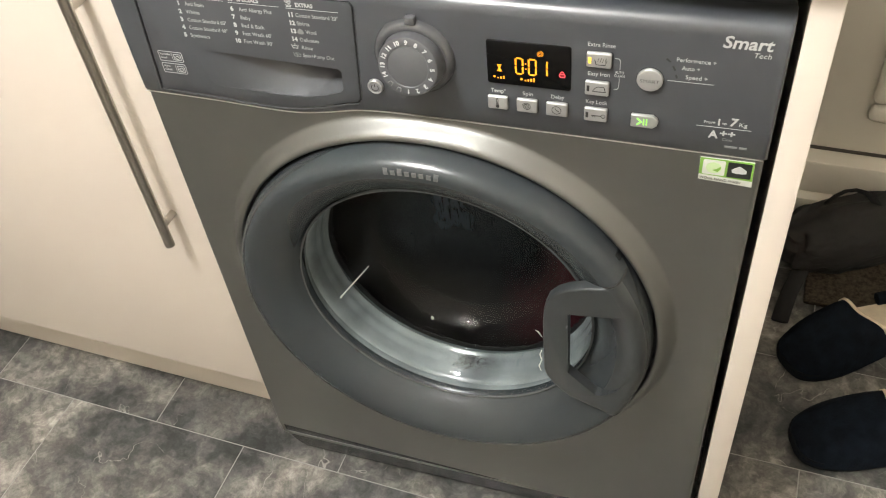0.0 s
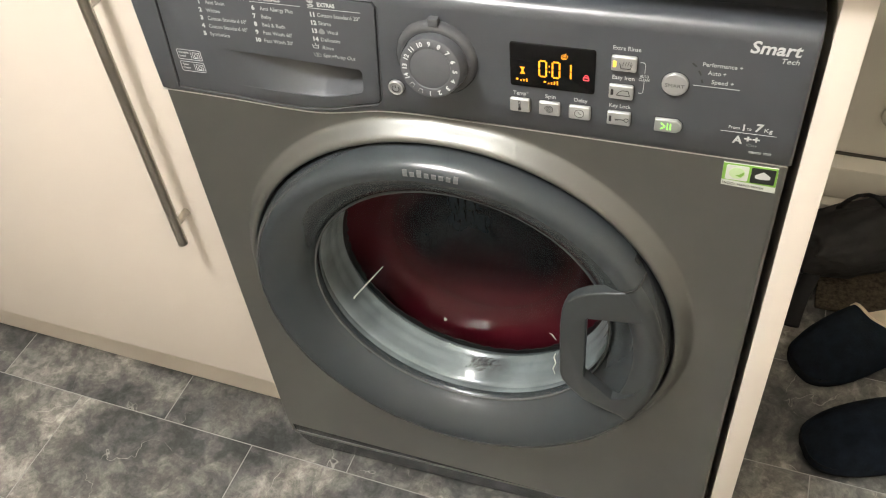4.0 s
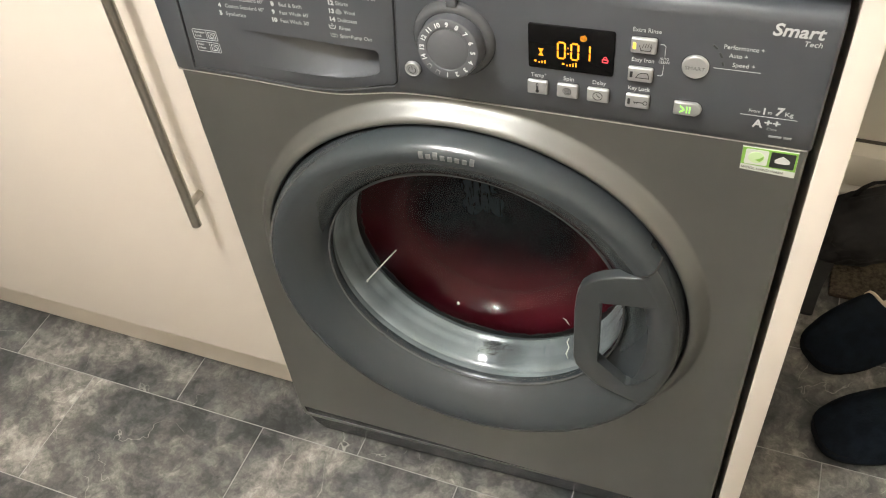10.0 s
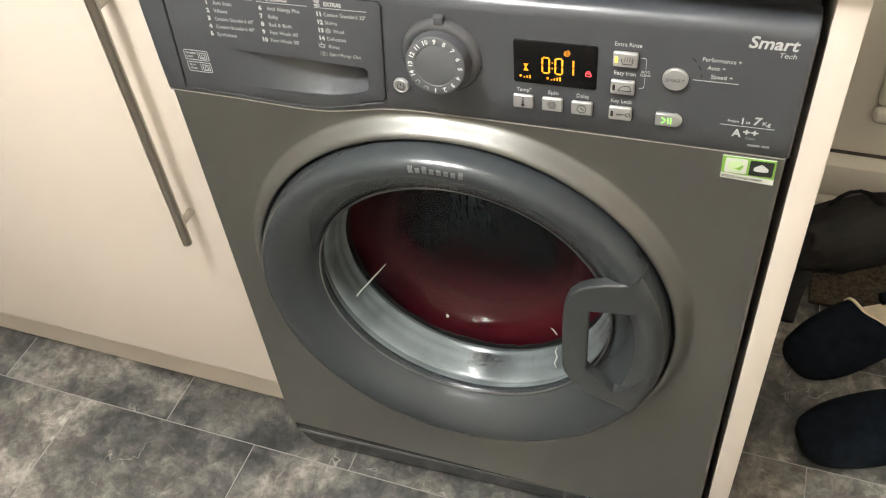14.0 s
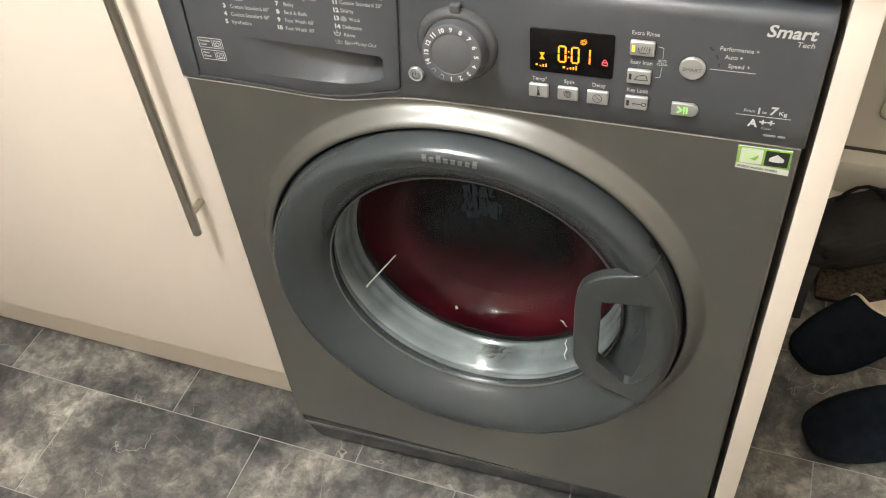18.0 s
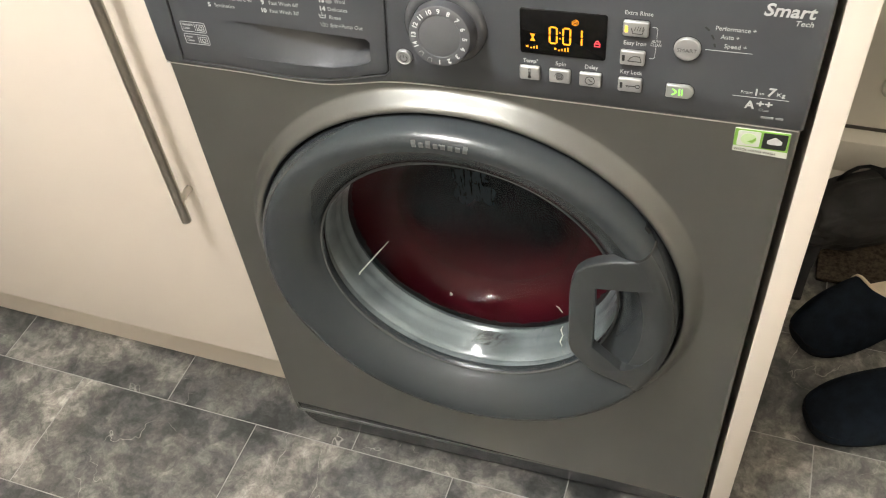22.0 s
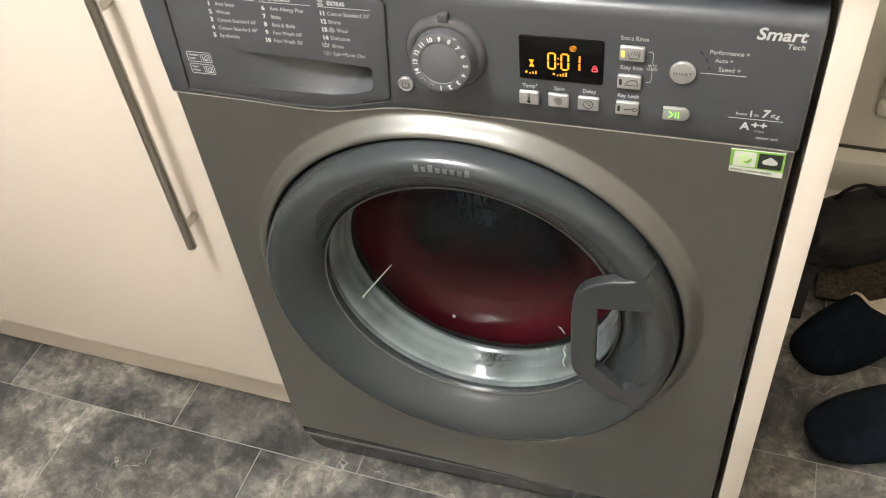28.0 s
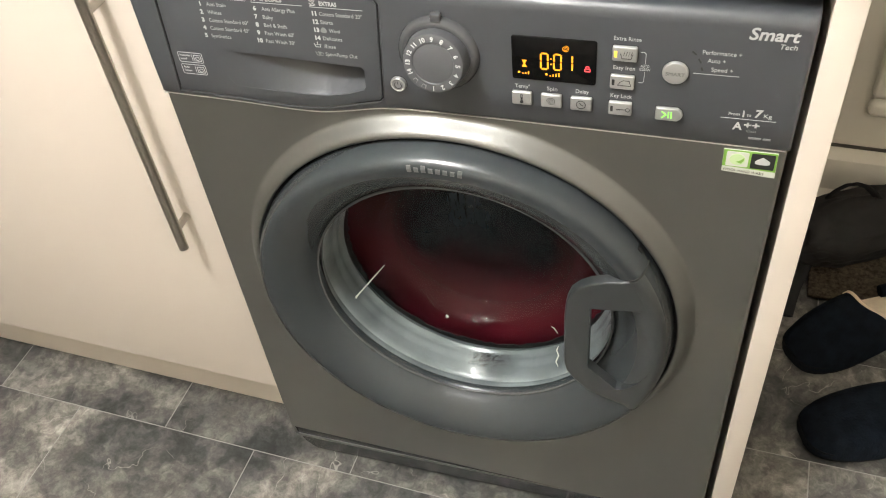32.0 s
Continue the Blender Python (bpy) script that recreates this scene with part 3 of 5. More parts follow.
def fascia():
    bm = bmesh.new()
    cols = []
    xs = [-0.0110, -0.0105, -0.0090, -0.0070] + [-0.0035 + 0.5945 * k / 70 for k in range(71)] + [0.5940, 0.5955, 0.5968, 0.5972]
    for i, x in enumerate(xs):
        e = min(i, len(xs) - 1 - i)
        back = (0.0075, 0.0025, 0.0006, 0.0)[e] if e < 4 else 0.0
        z0 = lip_height(x) + ((0.0040, 0.0026, 0.0010, 0.0002)[i] if i < 4 else 0.0)
        prof = [(0.03, z0), (0.002, z0), (0.0005 + back, z0 + 0.0003), (-0.0010 + back, z0 + 0.0018), (-0.0015 + back, z0 + 0.03), (-0.0015 + back, 0.80),
                (-0.0010 + back, 0.836)]
        for k in range(1, 7):
            a = radians(90 * k / 6)
            prof.append((-0.001 + back + 0.013 * (1 - math.cos(a)), 0.836 + 0.0135 * math.sin(a)))
        prof.append((0.03, 0.8495))
        cols.append([bm.verts.new((x, y, z)) for y, z in prof])
    for p, q in zip(cols, cols[1:]):
        for i in range(len(p) - 1):
            bm.faces.new((p[i], p[i + 1], q[i + 1], q[i]))
        bm.faces.new((p[0], q[0], q[-1], p[-1]))
    bm.faces.new(cols[0])
    bm.faces.new(cols[-1])
    return bm


YP = -0.0015
DRAWER = [(0.0140, 0.7200), (0.040, 0.7192), (0.075, 0.7178), (0.105, 0.7160), (0.125, 0.7150), (0.145, 0.7150), (0.160, 0.7158), (0.174, 0.7175), (0.190, 0.7212),
          (0.204, 0.7250), (0.217, 0.7285), (0.2280, 0.7308), (0.2318, 0.7350), (0.2355, 0.780), (0.2395, 0.8330), (0.2370, 0.8365), (0.030, 0.8365), (0.0225, 0.834), (0.0205, 0.819)]


def grown(points, d):
    """The outline moved outwards by d (points run anticlockwise)."""
    out = []
    n = len(points)
    for i in range(n):
        a, b, c = Vector(points[i - 1]), Vector(points[i]), Vector(points[(i + 1) % n])
        n1 = Vector(((b - a).y, -(b - a).x)).normalized()
        n2 = Vector(((c - b).y, -(c - b).x)).normalized()
        m = (n1 + n2).normalized()
        out.append(tuple(b + m * d / max(0.4, m.dot(n1))))
    return out


panel = part("control_panel", fascia(), PANEL, machine, "dark grey plastic control panel", angle=60)
cut(panel, outline_solid(grown(DRAWER, 0.0015), -0.02, 0.02))
part("panel_backing", box(0.004, 0.59, 0.046, 0.050, 0.73, 0.846), GAP, machine)

# bright strip put in for the highlight on the front's rolled top edge
lip_strip = bmesh.new()
prev = None
for k in range(121):
    x = -0.0095 + 0.6040 * k / 120
    z = lip_height(x)
    ring = [lip_strip.verts.new((x, y, z + dz)) for y, dz in ((-0.0002, -0.0008), (-0.0007, -0.0007), (-0.0009, -0.0004), (-0.0008, 0.0002), (0.002, 0.0002), (0.002, -0.0008))]
    if prev:
        for i in range(6):
            lip_strip.faces.new((prev[i], prev[(i + 1) % 6], ring[(i + 1) % 6], ring[i]))
    prev = ring
part("lip_highlight", lip_strip, EDGE_GLINT, machine, "thin bright strip added for the highlight under the control panel")

def bead(points, r, y, closed=True):
    """A half-round moulding along a line in the panel's face."""
    bm = bmesh.new()
    rows = []
    n = len(points)
    for i, p in enumerate(points):
        a = Vector(points[i - 1] if closed or i else points[0])
        c = Vector(points[(i + 1) % n] if closed or i < n - 1 else p)
        side = Vector(((c - a).y, -(c - a).x)).normalized()
        rows.append([bm.verts.new((p[0] + side.x * r * math.cos(radians(q)), y - r * math.sin(radians(q)), p[1] + side.y * r * math.cos(radians(q)))) for q in range(0, 181, 30)])
    for p, q in zip(rows, rows[1:] + rows[:1] if closed else rows[1:]):
        for k in range(6):
            bm.faces.new((p[k], q[k], q[k + 1], p[k + 1]))
    return bm


# detergent drawer with its finger pocket
POCKET = [(0.079, 0.7315), (0.110, 0.7302), (0.145, 0.7292), (0.175, 0.7300), (0.197, 0.7345), (0.2135, 0.7405), (0.2165, 0.7445), (0.2180, 0.7635), (0.2150, 0.7665), (0.150, 0.7690),
          (0.110, 0.7705), (0.066, 0.7712), (0.069, 0.7600), (0.074, 0.7400)]
drawer = part("detergent_drawer", outline_solid(DRAWER, YP, 0.012, 0.0009), PANEL, machine, "dark grey detergent drawer front")
cut(drawer, outline_solid(POCKET, -0.03, 0.06))
# black line laid in the joint for the shade of the gap
gap_line = grown(DRAWER, 0.0008)
part("drawer_gap_shade", stroke(gap_line + gap_line[:1], 0.0016, YP + 0.0019), BLACK, drawer, smooth=False)
# lighter, glossier bead added for the highlight along the panel's rounded edge
part("drawer_edge_glint", bead(grown(DRAWER, 0.0021), 0.0005, YP + 0.0001), PANEL_HI, machine, "fine lighter bead for the highlight round the drawer's edge")


def pocket():
    """A scoop: flush at its lower edge, running in under a sharp upper edge, dying out at one end."""
    def edge(pts, x):
        for (xa, za), (xb, zb) in zip(pts, pts[1:]):
            if x <= xb:
                return za + (zb - za) * (x - xa) / (xb - xa)
        return pts[-1][1]

    low = [(0.060, 0.7330)] + POCKET[:7] + [(0.23, 0.7465)]
    high = [(0.060, 0.7713)] + POCKET[11:7:-1] + [(0.23, 0.7635)]
    bm = bmesh.new()
    cols = []
    for i in range(49):
        x = 0.0655 + 0.1535 * i / 48
        grow = min(1, (x - 0.0655) / 0.115)
        deep = 0.037 * ((1 - math.cos(math.pi * grow)) / 2) ** 1.5
        z0, z1 = edge(low, x) - 0.0006, edge(high, x) + 0.0006
        crease = 0.7360 + 0.0240 * (x - 0.190) / 0.0265 if x > 0.186 else 0.0
        col = []
        for k in range(17):
            v = k / 16
            z = z0 + (z1 - z0) * v
            ramp = deep * (0.85 * v ** 0.85 + 0.15 * v ** 4)
            # below a slanted crease at the deep end the floor of the scoop comes forward again
            lip = max(0.0, min(1.0, (crease - z) / 0.016))
            col.append(bm.verts.new((x, YP + 0.0006 * grow + ramp * (1 - 0.55 * lip), z)))
        col.append(bm.verts.new((x, YP + 0.0006, z1 + 0.0002)))
        cols.append(col)
    for p, q in zip(cols, cols[1:]):
        for k in range(17):
            bm.faces.new((p[k], q[k], q[k + 1], p[k + 1]))
    bm.faces.new(cols[-1])
    return bm


part("finger_pocket", pocket(), PANEL, drawer, "scooped finger pocket", angle=32)

YT = YP - 0.0003
ROW = 0.00845


def program(n, text, xn, xt, z, width):
    if n:
        writing("program_number", n, xn, YT, z + 0.0020, 0.0060, INK, drawer, bold=0.045)
    writing("program_name", text, xt, YT, z + 0.0020, 0.0056, LIST_INK, drawer, width=width, slant=0.0 if n else 0.2)


for k, (n, text, wd) in enumerate((("1", "Anti Stain", 0.0195), ("2", "Whites", 0.0140), ("3", "Cotton Standard 60\u00b0", 0.0405), ("4", "Cotton Standard 40\u00b0", 0.0405), ("5", "Synthetics", 0.0205))):
    program(n, text, 0.0648 - 0.0009 * k, 0.0727 - 0.0012 * k, 0.8190 - ROW * k, wd)
for k, (n, text, wd) in enumerate((("6", "Anti Allergy Plus", 0.0325), ("7", "Baby", 0.0100), ("8", "Bed & Bath", 0.0225), ("9", "Fast Wash 60'", 0.0290), ("10", "Fast Wash 30'", 0.0290))):
    program(n, text, (0.1198 if k < 4 else 0.1180) - 0.0007 * k, 0.1282 - 0.0010 * k, 0.8185 - ROW * k, wd)
for k, (n, text, wd) in enumerate((("11", "Cotton Standard 20\u00b0", 0.0405), ("12", "Shirts", 0.0120), ("13", "Wool", 0.0102), ("14", "Delicates", 0.0185), ("", "Rinse", 0.0112), ("", "Spin+Pump Out", 0.0315))):
    program(n, text, 0.1765 - 0.0006 * k, (0.1840 if k != 2 else 0.1915) - 0.0004 * k, 0.8180 - 0.0084 * k, wd)
writing("program_heading", "CLEAN Plus", 0.0715, YT, 0.8310, 0.0056, INK, drawer, width=0.0265, bold=0.02)
writing("program_heading", "SPECIALS", 0.1285, YT, 0.8305, 0.0056, INK, drawer, width=0.0215, bold=0.02)
writing("program_heading", "EXTRAS", 0.1858, YT, 0.8303, 0.0056, INK, drawer, width=0.0165, bold=0.02)
for x0, x1, z in ((0.066, 0.1140, 0.8272), (0.119, 0.1690, 0.8265), (0.176, 0.2260, 0.8262)):
    part("heading_rule", ruled(x0, z, x1, z, 0.00035, YP), INK, drawer, smooth=False)
# small pictograms beside the programmes
wool_pts = [(0.1853 + r * math.cos(radians(a)), 0.8030 + r * math.sin(radians(a))) for a, r in
            ((90, 0.0034), (60, 0.0027), (20, 0.0028), (-20, 0.0034), (-50, 0.0030), (-90, 0.0026), (-130, 0.0030), (-160, 0.0034), (160, 0.0028), (120, 0.0027))]
part("wool_pictogram", outline_solid(list(reversed(wool_pts)), YP - 0.0003, YP + 0.0002), DIM_INK, drawer)
part("rinse_pictogram", join_bm([stroke([(0.1732, 0.7888), (0.1742, 0.7850), (0.1788, 0.7850), (0.1798, 0.7888)], 0.0005, YP), stroke([(0.1745, 0.7872), (0.1755, 0.7880), (0.1765, 0.7872), (0.1775, 0.7880), (0.1785, 0.7872)], 0.0004, YP),
                                 ruled(0.1765, 0.7884, 0.1765, 0.7905, 0.0005, YP)]), INK, drawer, smooth=False)
part("spin_pictogram", join_bm([stroke([(0.1730, 0.7800), (0.1740, 0.7762), (0.1775, 0.7762)], 0.0005, YP), stroke([(0.1748, 0.7782), (0.1758, 0.7802), (0.1768, 0.7782), (0.1778, 0.7802)], 0.0005, YP),
                                stroke(disc(0.1788, 0.7775, 0.0015, 12), 0.0005, YP), ruled(0.1762, 0.7790, 0.1762, 0.7752, 0.0005, YP)]), DIM_INK, drawer, smooth=False)
star = [(0.1218 + r * math.cos(radians(90 + 36 * k)), 0.8308 + r * math.sin(radians(90 + 36 * k))) for k, r in enumerate((0.0032, 0.0015) * 5)]
part("specials_pictogram", stroke(star + star[:1], 0.0005, YP), INK, drawer, smooth=False)
wheel = disc(0.1800, 0.8330, 0.0019, 14)
part("extras_pictogram", join_bm([stroke(wheel + wheel[:1], 0.0006, YP), outline_solid(disc(0.1800, 0.8330, 0.0007, 10), YP - 0.0003, YP + 0.0002), ruled(0.1762, 0.8338, 0.1776, 0.8318, 0.0005, YP),
                                  stroke([(0.1765, 0.8298), (0.1780, 0.8288), (0.1800, 0.8298), (0.1822, 0.8288)], 0.0006, YP), ruled(0.1768, 0.8278, 0.1815, 0.8278, 0.0006, YP)]), INK, drawer, smooth=False)
# two framed notes at the drawer's corner
for z0, words in ((0.7540, ("Variable", "Load")), (0.7403, ("Auto", "Clean"))):
    x0, x1, z1 = 0.0238, 0.0498, z0 + 0.0110
    frame_pts = rounded(x0, x1, z0, z1, 0.0014, 3)
    part("note_frame", stroke(frame_pts + frame_pts[:1], 0.00045, YP), INK, drawer, smooth=False)
    for k, w in enumerate(words):
        writing("note_text", w, x0 + 0.0018, YT, z1 - 0.0030 - 0.0040 * k, 0.0034, INK, drawer)
    part("note_rule", ruled(0.0385, z0 + 0.0015, 0.0385, z1 - 0.0015, 0.0003, YP), INK, drawer, smooth=False)
    part("note_pictogram", stroke([(0.0405, z0 + 0.002), (0.0405, z0 + 0.0085), (0.0478, z0 + 0.0085), (0.0478, z0 + 0.002), (0.0405, z0 + 0.002)], 0.0005, YP), INK, drawer, smooth=False)
    ring_pts = disc(0.0442, z0 + 0.0048, 0.0019, 14)
    part("note_pictogram", stroke(ring_pts + ring_pts[:1], 0.0005, YP), INK, drawer, smooth=False)

# programme dial
DX, DZ = 0.2930, 0.7925
dial = part("programme_dial", lathe([(0.0, -0.0222), (0.0172, -0.0226), (0.0180, -0.0222), (0.0184, -0.0222), (0.0190, -0.0229), (0.0254, -0.0234), (0.0268, -0.0226), (0.0274, -0.0208), (0.0292, -0.0040), (0.0292, 0.0)], DX, DZ, 64), KNOB, machine, "grey programme dial with white numbers")
part("dial_collar", lathe([(0.0270, -0.0035), (0.0285, -0.0075), (0.0310, -0.0082), (0.0340, -0.0072), (0.0366, -0.0040), (0.0374, -0.001)], DX - 0.001, DZ - 0.0030, 64), COLLAR_CLEAR, dial, "glossy raised collar")
part("dial_pointer", box(DX - 0.0040, DX + 0.0052, -0.0085, -0.001, DZ + 0.0318, DZ + 0.0392, 0.0014, 2), PANEL_HI, dial, "small raised pointer tab")
for k in range(1, 15):
    a = -90 + 22.5 * (k - 1)
    x, z = DX + 0.0226 * math.cos(radians(a)), DZ + 0.0226 * math.sin(radians(a))
    writing("dial_number", str(k), x, -0.0236, z, 0.0057, INK, dial, "CENTER", bold=0.035).data.transform(
        Matrix.Translation((x, 0, z)) @ Euler((0, radians(90 - a), 0)).to_matrix().to_4x4() @ Matrix.Translation((-x, 0, -z)))
for a in (-112.5, -135.0):
    x, z = DX + 0.0226 * math.cos(radians(a)), DZ + 0.0226 * math.sin(radians(a))
    u, v = Vector((math.cos(radians(a)), math.sin(radians(a)))), Vector((-math.sin(radians(a)), math.cos(radians(a))))
    pts = [Vector((x, z)) + u * p + v * q for p, q in ((0.0016, -0.002), (-0.0014, -0.0014), (-0.0014, 0.0014), (0.0016, 0.002))]
    part("dial_pictogram", stroke([tuple(p) for p in pts], 0.0005, -0.0236), DIM_INK, dial, smooth=False)
# the knob leans back a little on its spindle
lean = Matrix.Translation((DX, -0.022, DZ)) @ Euler((radians(-10), 0, 0)).to_matrix().to_4x4() @ Matrix.Translation((-DX, 0.022, -DZ))
for ob in [dial] + [c for c in dial.children if c.name.startswith(("dial_number", "dial_pictogram"))]:
    ob.data.transform(lean)

# buttons
def button(outline, proud=0.0034, material=SILVER, label="silver plastic push button"):
    b = part("button", outline_solid(outline, YP - proud, YP + 0.001, 0.0014, 3), material, machine, label)
    part("button_gap", outline_solid(grown(outline, 0.0005), YP - 0.0003, YP + 0.001), GAP, b)
    return b


YB = YP - 0.0034
power = button(disc(0.2505, 0.7535, 0.0076, 36), material=POWER_GREY, label="round grey power button with a bright rim")
part("button_rim", bead(disc(0.2505, 0.7535, 0.0064, 36), 0.0007, YP - 0.0033), SILVER, power)
arc_pts = [(0.2505 + 0.0034 * math.cos(radians(a)), 0.7532 + 0.0034 * math.sin(radians(a))) for a in range(125, 416, 20)]
part("power_sign", stroke(arc_pts, 0.0006, YB), DARK_INK, power, smooth=False)
part("power_sign", ruled(0.2505, 0.7538, 0.2505, 0.7572, 0.0006, YB), DARK_INK, power, smooth=False)

b_temp = button(rounded(0.3570, 0.3750, 0.7450, 0.7588, 0.0016))
part("thermometer_sign", join_bm([stroke([(0.3653, 0.7500), (0.3653, 0.7565), (0.3660, 0.7572), (0.3667, 0.7565), (0.3667, 0.7500)], 0.0004, YB), ruled(0.366, 0.7497, 0.366, 0.7537, 0.0005, YB), outline_solid(disc(0.366, 0.7486, 0.0016, 12), YB - 0.0003, YB + 0.0003)]), DARK_INK, b_temp, smooth=False)
b_spin = button(rounded(0.3830, 0.4015, 0.7449, 0.7587, 0.0016))
spiral = [(0.3922 + (0.0006 + 0.0035 * a / 900) * math.cos(radians(a)), 0.7518 + (0.0006 + 0.0035 * a / 900) * math.sin(radians(a))) for a in range(0, 901, 30)]
part("spiral_sign", stroke(spiral, 0.00045, YB), DARK_INK, b_spin, smooth=False)
b_delay = button(rounded(0.4092, 0.4280, 0.7446, 0.7584, 0.0016))
ck = disc(0.4186, 0.7515, 0.0040, 20)
part("clock_sign", join_bm([stroke(ck + ck[:1], 0.0005, YB), ruled(0.4186, 0.7515, 0.4206, 0.7504, 0.0005, YB), ruled(0.4186, 0.7515, 0.4175, 0.7534, 0.0005, YB)]), DARK_INK, b_delay, smooth=False)
b_rinse = button(rounded(0.4430, 0.4636, 0.7990, 0.8130, 0.0016))
part("indicator", outline_solid(rounded(0.4448, 0.4472, 0.8032, 0.8090, 0.0006), YB - 0.0003, YB + 0.0005), LED_YELLOW, b_rinse, "lit yellow indicator")
part("tub_sign", join_bm([stroke([(0.4500, 0.8072), (0.4512, 0.8024), (0.4588, 0.8024), (0.4600, 0.8072)], 0.0005, YB)] + [ruled(0.4525 + 0.002 * k, 0.8052, 0.4535 + 0.002 * k, 0.8092, 0.0004, YB) for k in range(4)]), DARK_INK, b_rinse, smooth=False)
b_iron = button(rounded(0.4424, 0.4626, 0.7712, 0.7850, 0.0016))
part("indicator", outline_solid(rounded(0.4442, 0.4464, 0.7754, 0.7812, 0.0006), YB - 0.0003, YB + 0.0005), DARK_INK, b_iron)
part("iron_sign", stroke([(0.4490, 0.7757), (0.4600, 0.7757), (0.4585, 0.7807), (0.4535, 0.7807), (0.4510, 0.7790), (0.4490, 0.7757)], 0.0005, YB), DARK_INK, b_iron, smooth=False)
b_lock = button(rounded(0.4422, 0.4622, 0.7440, 0.7576, 0.0016))
part("indicator", outline_solid(rounded(0.4440, 0.4462, 0.7480, 0.7538, 0.0006), YB - 0.0003, YB + 0.0005), DARK_INK, b_lock)
kp = disc(0.4588, 0.7507, 0.0018, 14)
part("key_sign", join_bm([stroke(kp + kp[:1], 0.0005, YB), ruled(0.4490, 0.7507, 0.4570, 0.7507, 0.0006, YB), ruled(0.4500, 0.7490, 0.4500, 0.7507, 0.0005, YB), ruled(0.4518, 0.7490, 0.4518, 0.7507, 0.0005, YB)]), DARK_INK, b_lock, smooth=False)
b_smart = button(disc(0.4950, 0.7917, 0.0106, 40))
writing("button_text", "SMART", 0.4950, YB - 0.0003, 0.7915, 0.0048, SMOKE_INK, b_smart, "CENTER", width=0.0155)
b_play = button([(0.4830, 0.7432), (0.5005, 0.7432), (0.5040, 0.7460), (0.5052, 0.7497), (0.5040, 0.7534), (0.5005, 0.7562), (0.4830, 0.7562), (0.4822, 0.7552), (0.4822, 0.7442)])
part("play_sign", join_bm([stroke([(0.4876, 0.7530), (0.4912, 0.7498), (0.4876, 0.7466)], 0.0010, YB), ruled(0.4932, 0.7466, 0.4932, 0.7530, 0.0010, YB), ruled(0.4956, 0.7466, 0.4956, 0.7530, 0.0010, YB)]), GREEN_LED, b_play, "lit green start and pause sign", smooth=False)

for text, x, z, wd in (("Temp\u00b0", 0.3597, 0.7632, 0.0133), ("Spin", 0.3880, 0.7632, 0.0090), ("Delay", 0.4130, 0.7632, 0.0113), ("Extra Rinse", 0.4432, 0.8194, 0.0222),
                       ("Easy Iron", 0.4440, 0.7912, 0.0180), ("Key Lock", 0.4430, 0.7625, 0.0180), ("Performance +", 0.5140, 0.8127, 0.0302), ("Auto +", 0.5190, 0.8052, 0.0140),
                       ("Speed +", 0.5225, 0.7970, 0.0170)):
    writing("button_caption", text, x, YT, z, 0.0055, INK, panel, width=wd)
writing("button_caption", "AUTO", 0.4702, YT, 0.7947, 0.0036, INK, panel, "CENTER", width=0.0072)
writing("button_caption", "CLEAN", 0.4702, YT, 0.7914, 0.0036, INK, panel, "CENTER", width=0.0085)
part("printed_bracket", stroke([(0.4660, 0.8077), (0.4690, 0.8077), (0.4703, 0.8062), (0.4703, 0.7972)], 0.0004, YP), INK, panel, smooth=False)
part("printed_bracket", stroke([(0.4660, 0.7779), (0.4688, 0.7779), (0.4700, 0.7794), (0.4703, 0.7890)], 0.0004, YP), INK, panel, smooth=False)
for pts in (((0.5063, 0.8127), (0.5098, 0.8097)), ((0.5120, 0.8062), (0.5142, 0.8022)), ((0.5150, 0.7982), (0.5160, 0.7950))):
    part("indicator_slot", ruled(*pts[0], *pts[1], 0.0016, YP), DARK_INK, panel, smooth=False)
part("printed_rule", ruled(0.5088, 0.7920, 0.5450, 0.7920, 0.0004, YP), INK, panel, smooth=False)
writing("printed_title", "Smart", 0.5468, YT, 0.8327, 0.0150, INK, panel, slant=0.18, width=0.0375, bold=0.02)
writing("printed_title", "Tech", 0.5705, YT, 0.8230, 0.0064, INK, panel, slant=0.18, width=0.0128)
writing("printed_note", "From", 0.5415, YT, 0.7554, 0.0042, INK, panel, width=0.0088)
writing("printed_note", "1", 0.5515, YT, 0.7562, 0.0088, INK, panel, bold=0.03)
writing("printed_note", "to", 0.5563, YT, 0.7555, 0.0042, INK, panel)
writing("printed_note", "7", 0.5620, YT, 0.7574, 0.0110, INK, panel, slant=0.15, bold=0.03)
writing("printed_note", "Kg", 0.5693, YT, 0.7558, 0.0056, INK, panel, width=0.0065)
part("printed_rule", ruled(0.5358, 0.7507, 0.5800, 0.7507, 0.0004, YP), INK, panel, smooth=False)
writing("printed_note", "A", 0.5470, YT, 0.7432, 0.0105, INK, panel, bold=0.03)
writing("printed_note", "++", 0.5553, YT, 0.7450, 0.0090, INK, panel, width=0.0125, bold=0.03)
writing("printed_note", "Class", 0.5580, YT, 0.7390, 0.0036, DIM_INK, panel, width=0.0080)
for x0, x1 in ((0.5610, 0.5712), (0.5728, 0.5790)):
    part("printed_bar", ruled(x0, 0.7315, x1, 0.7315, 0.0018, YP), DIM_INK, panel, smooth=False)

# display
display = part("display", outline_solid(rounded(0.3578, 0.4303, 0.7714, 0.8146, 0.0022), YP - 0.0012, YP + 0.004, 0.0006), SCREEN, machine, "black display window with lit amber figures")
YD = YP - 0.0012


